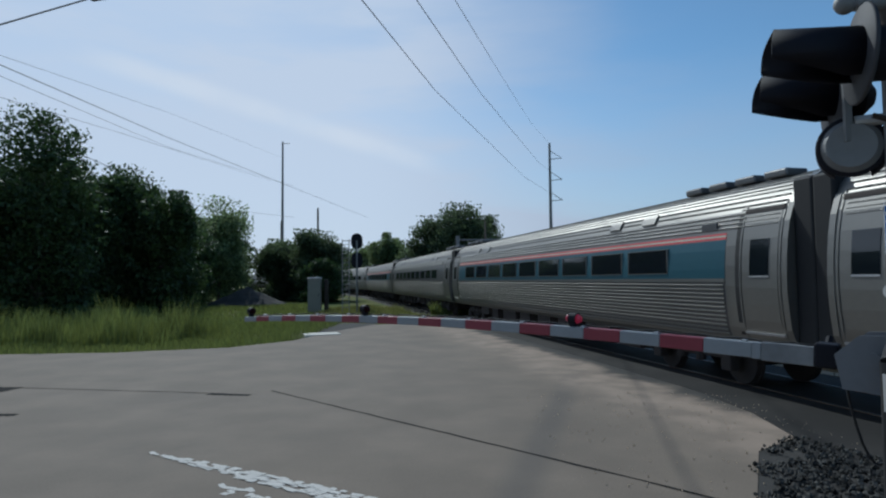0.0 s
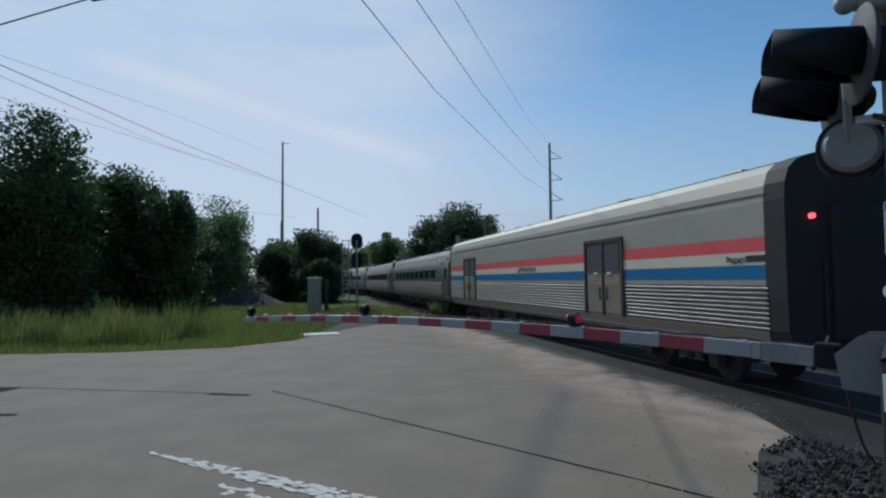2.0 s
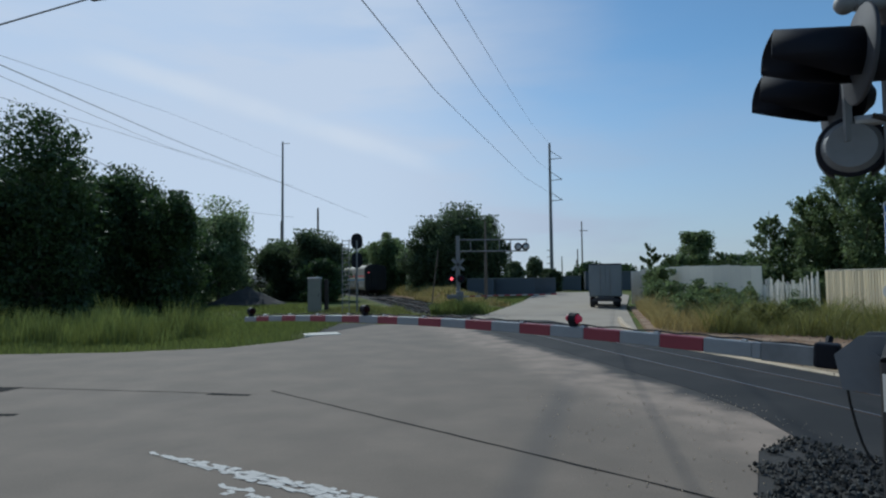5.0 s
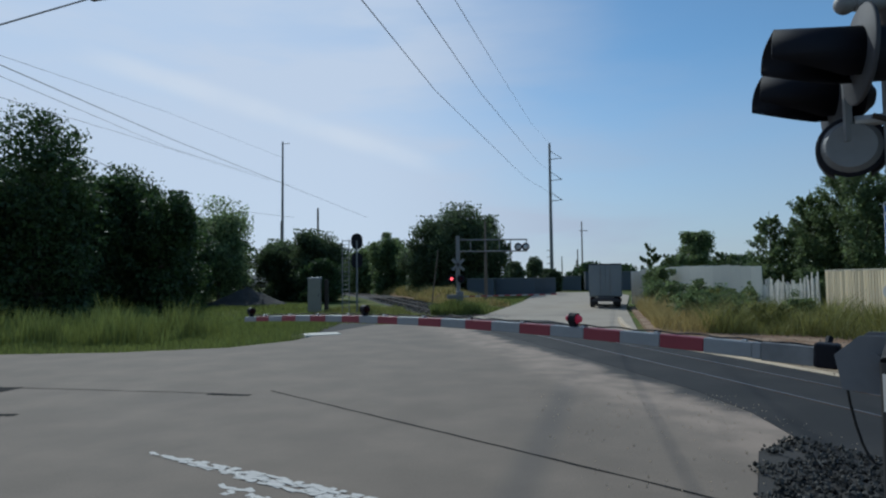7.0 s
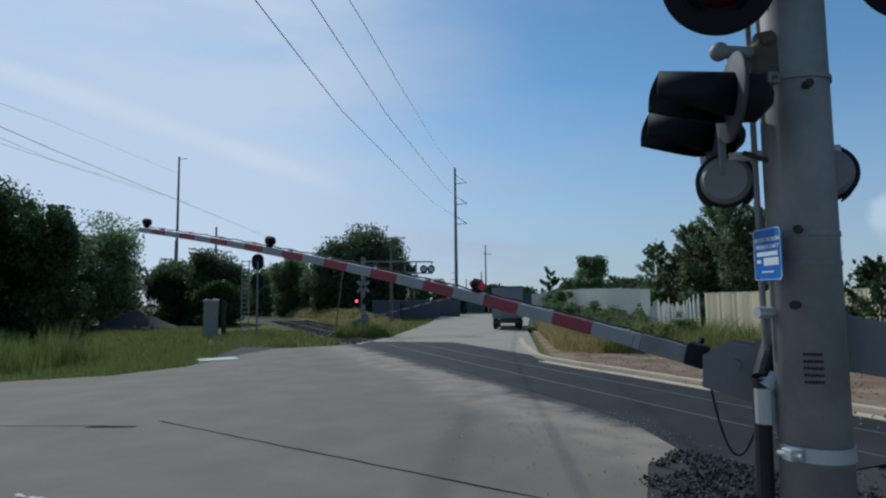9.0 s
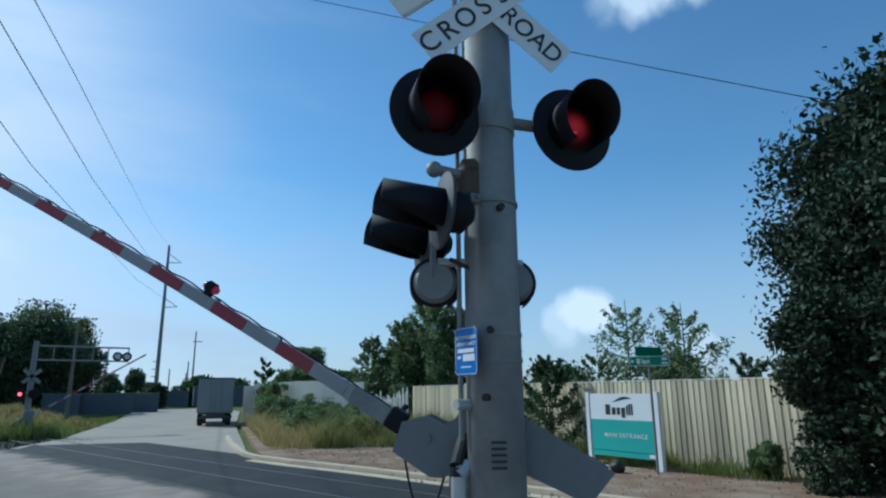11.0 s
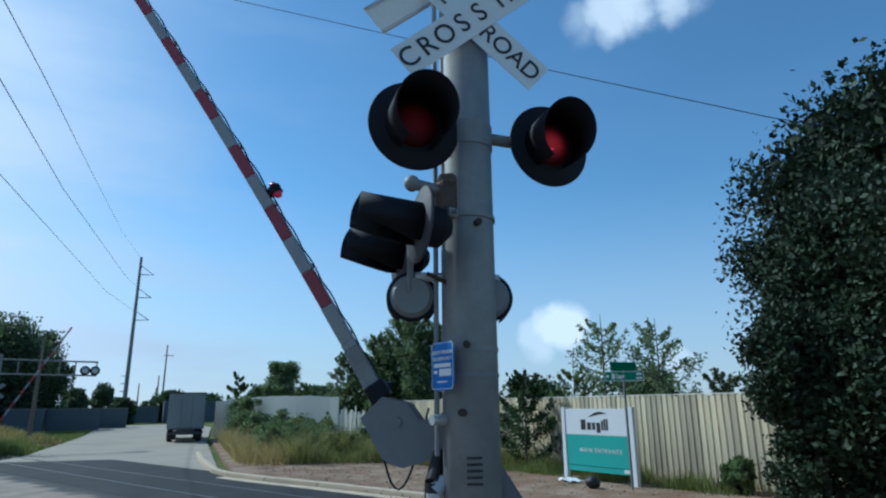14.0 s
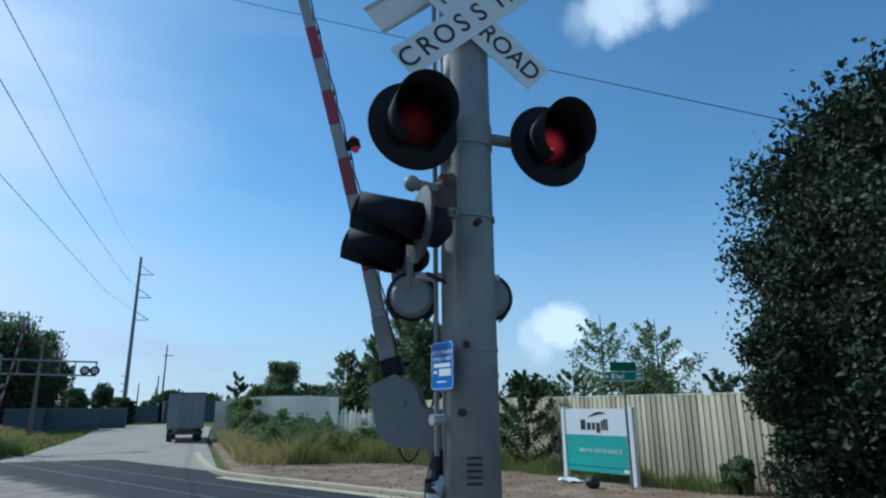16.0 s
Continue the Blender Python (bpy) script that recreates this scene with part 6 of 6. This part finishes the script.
def railway_signal():
    s = empty("railway_signal", pose(-6.3, 44.2, -0.1, 0, 0, 0), "black two-headed railway signal with a ladder", "railroad signal")
    part("mast", cyl_bm((0, 0, 0), (0, 0, 5.3), 0.07, seg=12), M_POLE_STEEL, s)
    for z in (5.25, 3.85):
        bm = bmesh.new()
        r = bmesh.ops.create_cone(bm, cap_ends=True, segments=32, radius1=0.42, radius2=0.42, depth=0.05)
        for v in bm.verts:
            v.co = Vector((v.co.x, v.co.z, z + v.co.y + (0.16 if v.co.y > 0 else -0.16)))
        t = part("target", bm, M_BLACK_PAINT, s, "oval black signal target")
        part("lamp_case", box_bm(0, 0.15, z, 0.35, 0.3, 0.7, bevel=0.03), M_BLACK_PAINT, t)
    l = bmesh.new()
    for x in (-1.1, -0.6):
        add_cyl(l, (x, 0.2, 0), (x, 0.2, 5.4), 0.035, seg=8)
    part("ladder_stile", l, M_GALV, s)
    for k in range(15):
        part("rung", cyl_bm((-1.1, 0.2, 0.4 + k * 0.33), (-0.6, 0.2, 0.4 + k * 0.33), 0.018, seg=6), M_GALV, s)
    for z in (5.3, 4.6):
        part("platform_rail", cyl_bm((-1.15, 0.2, z), (0, 0.05, z), 0.03, seg=8), M_GALV, s)


def far_signal():
    s = empty("cantilever_crossing_signal", pose(1.05, 42.0, -0.1), "grey cantilever crossing signal over the far road", "railroad signal")
    part("mast", cyl_bm((0, 0, 0), (0, 0, 5.4), 0.16, 0.14, seg=16), M_POLE_STEEL, s)
    for z in (5.12, 4.32):
        part("boom", cyl_bm((0, 0, z), (4.85, 0, z), 0.05, seg=10), M_POLE_STEEL, s)
    for x in (0.9, 1.9, 2.9, 3.7, 4.8):
        part("boom_post", cyl_bm((x, 0, 4.32), (x, 0, 5.12), 0.035, seg=8), M_POLE_STEEL, s)
    for k, x in enumerate((4.2, 4.72)):
        bm = bmesh.new()
        add_cyl(bm, (x, -0.12, 4.6), (x, -0.16, 4.6), 0.27, seg=28)
        d = part("background_disc", bm, M_BLACK_PAINT, s, "black round lamp background")
        part("lens", cyl_bm((x, -0.17, 4.6), (x, -0.2, 4.6), 0.17, 0.12, seg=20), M_ALU, d, "pale lamp back")
    for k, x in enumerate((-0.45, 0.2)):
        bm = bmesh.new()
        add_cyl(bm, (x, -0.3, 2.42), (x, -0.34, 2.42), 0.27, seg=24)
        d = part("background_disc", bm, M_BLACK_PAINT, s, "black round lamp background")
        part("lens", cyl_bm((x, -0.35, 2.42), (x, -0.39, 2.42), 0.1, 0.07, seg=18), M_RED_SPOT if k == 0 else M_RED_GLOW, d, "lit red lens")
    part("lamp_bar", cyl_bm((-0.5, -0.2, 2.42), (0.3, -0.2, 2.42), 0.04, seg=8), M_POLE_STEEL, s)
    part("case", box_bm(0.1, -0.3, 1.2, 0.5, 0.5, 0.7, bevel=0.04), M_POLE_STEEL, s, "gate motor case")
    for t in (42, -42):
        part("crossbuck_blade", box_bm(0, -0.22, 0, 1.1, 0.01, 0.2), M_POLE_STEEL, s, "", pose(0, 0, 3.4) @ Matrix.Rotation(radians(t), 4, "Y"))
    p = empty("leaning_pole", pose(-0.9, 44.0, -0.1, 0, 7, 0), "thin leaning grey pole beside the far signal", "pole")
    part("shaft", cyl_bm((0, 0, 0), (0, 0, 4.6), 0.05, 0.04, seg=8), M_WOOD_POLE, p)


equipment_cabinet()
railway_signal()
far_signal()


def far_gate():
    g = empty("far_gate_arm", pose(1.2, 41.5, 1.1), "thin striped gate arm on the far side of the crossing", "barrier")
    for k in range(16):
        part("stripe", box_bm(0.4 + k * 0.4, 0, 0, 0.4, 0.04, 0.09), M_ARM_RED if k % 2 else M_ARM_WHITE, g)
    part("counterweight", box_bm(-0.6, 0, 0, 0.7, 0.2, 0.3, bevel=0.03), M_POLE_STEEL, g)
    return g


FAR_GATE = far_gate()


def move_far_gate():
    walk(FAR_GATE, [(t, pose(1.2, 41.5, 1.1, 0, -a * 1.1 + 2, 0)) for t, a in GATE_ROWS])


def box_truck():
    t = empty("box_truck", pose(12.2, 45.4, 0.0, 0, 0, -14), "grey box truck parked at the roadside, rear doors shut", "truck")
    part("box", box_bm(0, 3.2, 2.1, 2.4, 6.4, 2.45, bevel=0.04), M_TRUCK_GREY, t)
    part("roof_edge", box_bm(0, 0.02, 3.3, 2.42, 0.08, 0.1), M_TRUCK_DARK, t)
    for x in (-0.58, 0.58):
        d = part("rear_door", box_bm(x, -0.02, 2.1, 1.1, 0.05, 2.25, bevel=0.01), M_TRUCK_GREY, t)
        part("lock_bar", cyl_bm((x * 0.6, -0.07, 1.0), (x * 0.6, -0.07, 3.2), 0.02, seg=8), M_POLE_STEEL, d)
    part("chassis", box_bm(0, 3.6, 0.75, 1.1, 7.6, 0.25), M_TRUCK_DARK, t)
    part("bumper", box_bm(0, 0.0, 0.62, 2.3, 0.15, 0.22, bevel=0.02), M_TRUCK_DARK, t)
    part("mud_flap", box_bm(-0.85, 1.0, 0.45, 0.6, 0.03, 0.6), M_BLACK, t)
    part("mud_flap", box_bm(0.85, 1.0, 0.45, 0.6, 0.03, 0.6), M_BLACK, t)
    for x in (-0.95, 0.95):
        for y in (1.7, 6.6):
            w = part("wheel", cyl_bm((x - 0.17, y, 0.5), (x + 0.17, y, 0.5), 0.5, seg=24), M_BLACK, t)
            part("rim", cyl_bm((x * 1.19, y, 0.5), (x * 1.2, y, 0.5), 0.27, seg=16), M_ALU, w)
    part("cab", box_bm(0, 7.4, 1.6, 2.2, 1.9, 2.0, bevel=0.15), M_TRUCK_GREY, t)
    for x in (-1.0, 1.0):
        part("tail_light", box_bm(x, -0.08, 0.72, 0.16, 0.03, 0.1), M_RED_LENS, t)


box_truck()


# ---------- poles and wires ----------
def pole(x, y, top, r, mat, label, name="utility_pole"):
    p = empty(name, pose(x, y, -0.15), label, "pole")
    part("shaft", cyl_bm((0, 0, 0), (0, 0, top), r, r * 0.55, seg=14), mat, p)
    return p


def transmission_tower():
    t = pole(23.2, 128.5, 31.5, 0.42, M_POLE_STEEL, "tall steel transmission pole with three side arms", "transmission_pole")
    for z in (28.2, 23.6, 19.2):
        part("arm", cyl_bm((0, 0, z - 0.2), (2.6, 0, z), 0.1, 0.06, seg=8), M_POLE_STEEL, t)
        part("arm_brace", cyl_bm((0, 0, z + 1.7), (2.6, 0, z), 0.06, seg=6), M_POLE_STEEL, t)
    for k, z in enumerate((8.4, 7.0, 5.6)):
        part("insulator", cyl_bm((-1.0, 0, z), (0.4, 0, z), 0.08, seg=6), M_POLE_STEEL, t)


transmission_tower()
p = pole(29.4, 127.0, 14.4, 0.2, M_WOOD_POLE, "distant wooden utility pole with a crossarm")
part("crossarm", box_bm(0.4, 0, 12.4, 1.8, 0.12, 0.14), M_WOOD_POLE, p)
pole(32.9, 147.0, 9.5, 0.22, M_WOOD_POLE, "distant wooden utility pole")
pole(33.0, 167.0, 8.5, 0.22, M_WOOD_POLE, "distant wooden utility pole")
pole(34.8, 157.0, 7.2, 0.22, M_WOOD_POLE, "distant wooden utility pole")
p = pole(-31.0, 116.5, 29.6, 0.3, M_POLE_STEEL, "tall thin grey steel pole", "steel_pole")
part("arm", cyl_bm((0, 0, 29.2), (1.4, 0, 29.3), 0.07, seg=6), M_POLE_STEEL, p)
pole(-23.6, 88.0, 11.2, 0.18, M_WOOD_POLE, "wooden utility pole among the trees")
pole(-17.4, 84.0, 12.6, 0.22, M_WOOD_POLE, "stout wooden utility pole among the trees")
pole(3.8, 53.5, 7.6, 0.16, M_WOOD_POLE, "wooden utility pole beside the far road")


def wire(points, sag, r):
    r = max(0.01, r * 1.2)
    pts = []
    points = [Vector(p) for p in points]
    for a, b in zip(points, points[1:]):
        for i in range(14):
            t = i / 14
            q = a.lerp(b, t)
            pts.append((q.x, q.y, q.z - sag * 4 * t * (1 - t)))
    pts.append(tuple(points[-1]))
    ob = new("overhead_wire", tube_path("overhead_wire", pts, r, M_WIRE))
    tagged(ob, "thin dark overhead wire", "wire", "overhead wires")


wire([(-2.9 - 3.2, 21.81 - 23, 12.65 - 2.9), (-2.9, 21.81, 12.65), (-0.4, 40.0, 15.0), (15.2, 109.0, 20.6), (25.6, 128.5, 19.0)], 0.0, 0.018)
wire([(-0.96 - 4.2, 24 - 22, 13.66 - 2.6), (-0.96, 24.0, 13.66), (2.77, 41.9, 15.4), (17.8, 108.6, 23.1), (25.6, 128.5, 23.4)], 0.0, 0.017)
wire([(0.6 - 4.5, 24 - 21, 13.65 - 3.5), (0.6, 24.0, 13.65), (4.0, 41.8, 17.0), (16.4, 108.8, 30.6), (23.2, 128.5, 31.2)], 0.0, 0.013)
wire([(-15, 2, 8.5), (-17.9, 24.1, 11.18), (-20.75, 45.5, 13.26), (-13.65, 109.2, 13.7)], 0.0, 0.016)
wire([(-14.5, 2, 8.0), (-17.9, 24.1, 11.57), (-22.85, 50.0, 16.5), (-25.75, 96.6, 22.2)], 0.0, 0.006)
wire([(-15, 2, 8.2), (-17.9, 24.1, 10.72), (-21.57, 47.3, 12.93), (-22.8, 92.2, 16.9)], 0.0, 0.009)
wire([(-16, 2, 8.4), (-19.1, 25.7, 10.36), (-21.4, 39.6, 12.25), (-26.1, 91.4, 17.6)], 0.0, 0.009)
wire([(-25.2, 40.9, 11.31), (-30.2, 74.1, 11.66), (-26.4, 106.8, 13.6)], 0.0, 0.018)
wire([(7.1, 25.0, 20.6), (11.67, 18.65, 17.13), (14.9, 13.34, 14.13), (17.7, 7.0, 10.42), (21, 0, 7)], 0.0, 0.012)


def street_lamp():
    p = empty("street_lamp", pose(-12.5, 12.6, -0.1), "street lamp on a long thin arm over the road", "street lamp")
    part("pole", cyl_bm((0, 0, 0), (0, 0, 7.2), 0.12, 0.08, seg=12), M_POLE_STEEL, p)
    part("arm", cyl_bm((0, 0, 7.0), (6.2, -1.8, 7.62), 0.02, 0.014, seg=8), M_POLE_STEEL, p)
    part("lamp_head", box_bm(0, 0, 0, 0.5, 0.2, 0.09, bevel=0.03), M_POLE_STEEL, p, "flat lamp head", pose(6.3, -1.85, 7.61, 0, 0, -16))


street_lamp()


# ---------- distance ----------
def far_buildings():
    for k, (x, y, w, h, l) in enumerate([(9.5, 80, 5.2, 2.3, "low blue-grey container beyond the verge"), (14.2, 86, 3.6, 2.3, "low blue-grey container beyond the verge"), (4.8, 78, 3.4, 2.3, "low dark container beneath the trees"),
                                         (31.0, 112, 9, 3.4, "low grey building at the far end of the road"), (22.0, 112, 7, 2.6, "low grey shed at the far end of the road")]):
        b = empty("container" if k < 3 else "shed", pose(x, y, 0, 0, 0, -8), l, "container" if k < 3 else "building")
        part("wall", box_bm(0, 1.2, h / 2, w, 2.4, h, bevel=0.03), M_WALL_FAR, b)
        part("roof", box_bm(0, 1.2, h + 0.04, w + 0.2, 2.6, 0.09), M_POLE_STEEL, b)
        for i in range(int(w / 0.6)):
            part("rib", box_bm(-w / 2 + 0.3 + i * 0.6, -0.03, h / 2, 0.08, 0.06, h - 0.2), M_WALL_FAR, b)
    for i, (x, y, h, r) in enumerate([(28, 118, 5, 4), (36, 122, 4.6, 4.5), (42, 110, 5.5, 5), (50, 104, 6, 6), (60, 92, 6, 6), (70, 70, 6.5, 7), (72, 50, 7, 7), (74, 30, 8, 8)]):
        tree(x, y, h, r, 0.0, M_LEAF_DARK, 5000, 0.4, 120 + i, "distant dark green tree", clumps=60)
    for i, (x, y, h, r) in enumerate([(-48, 62, 12, 8), (-44, 84, 11, 8), (-58, 44, 13, 8), (-38, 100, 11, 8), (-30, 122, 9, 8), (-20, 128, 9, 8), (-60, 30, 13, 8)]):
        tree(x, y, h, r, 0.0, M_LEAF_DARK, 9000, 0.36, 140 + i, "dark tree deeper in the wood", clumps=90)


far_buildings()


def gravel_heap():
    bm = bmesh.new()
    bmesh.ops.create_grid(bm, x_segments=30, y_segments=30, size=4.0)
    for v in bm.verts:
        d = (Vector((v.co.x / 1.3, v.co.y, 0))).length
        v.co.z = max(-0.2, 1.9 * max(0, 1 - d / 3.2) + 0.12 * noise.noise(v.co * 1.5) - 0.12)
    tagged(new("gravel_mound", from_bm("gravel_mound", bm, M_BALLAST_BED)), "dark grey heap of gravel on the grass", "gravel heap").matrix_basis = pose(-19.5, 60.0, 0)
    sl = new("concrete_slab", from_bm("concrete_slab", box_bm(0, 0, -0.03, 1.5, 1.1, 0.12, bevel=0.02), M_SLAB))
    tagged(sl, "pale broken concrete slab beside the road", "slab").matrix_basis = pose(-5.2, 25.9, 0, 0, 0, 20)
    sp = sheet("gravel_patch", [(-6.2, 24.0), (-4.6, 27.4), (-3.2, 31.5), (-5.5, 38), (-8.5, 41), (-7.2, 34), (-6.9, 28)], -0.08, M_BALLAST_BED)
    tagged(sp, "grey-brown gravel between grass and track", "ground", kind="structure")


gravel_heap()
def motions():
    move_train()
    move_gate()
    move_far_gate()


motions()
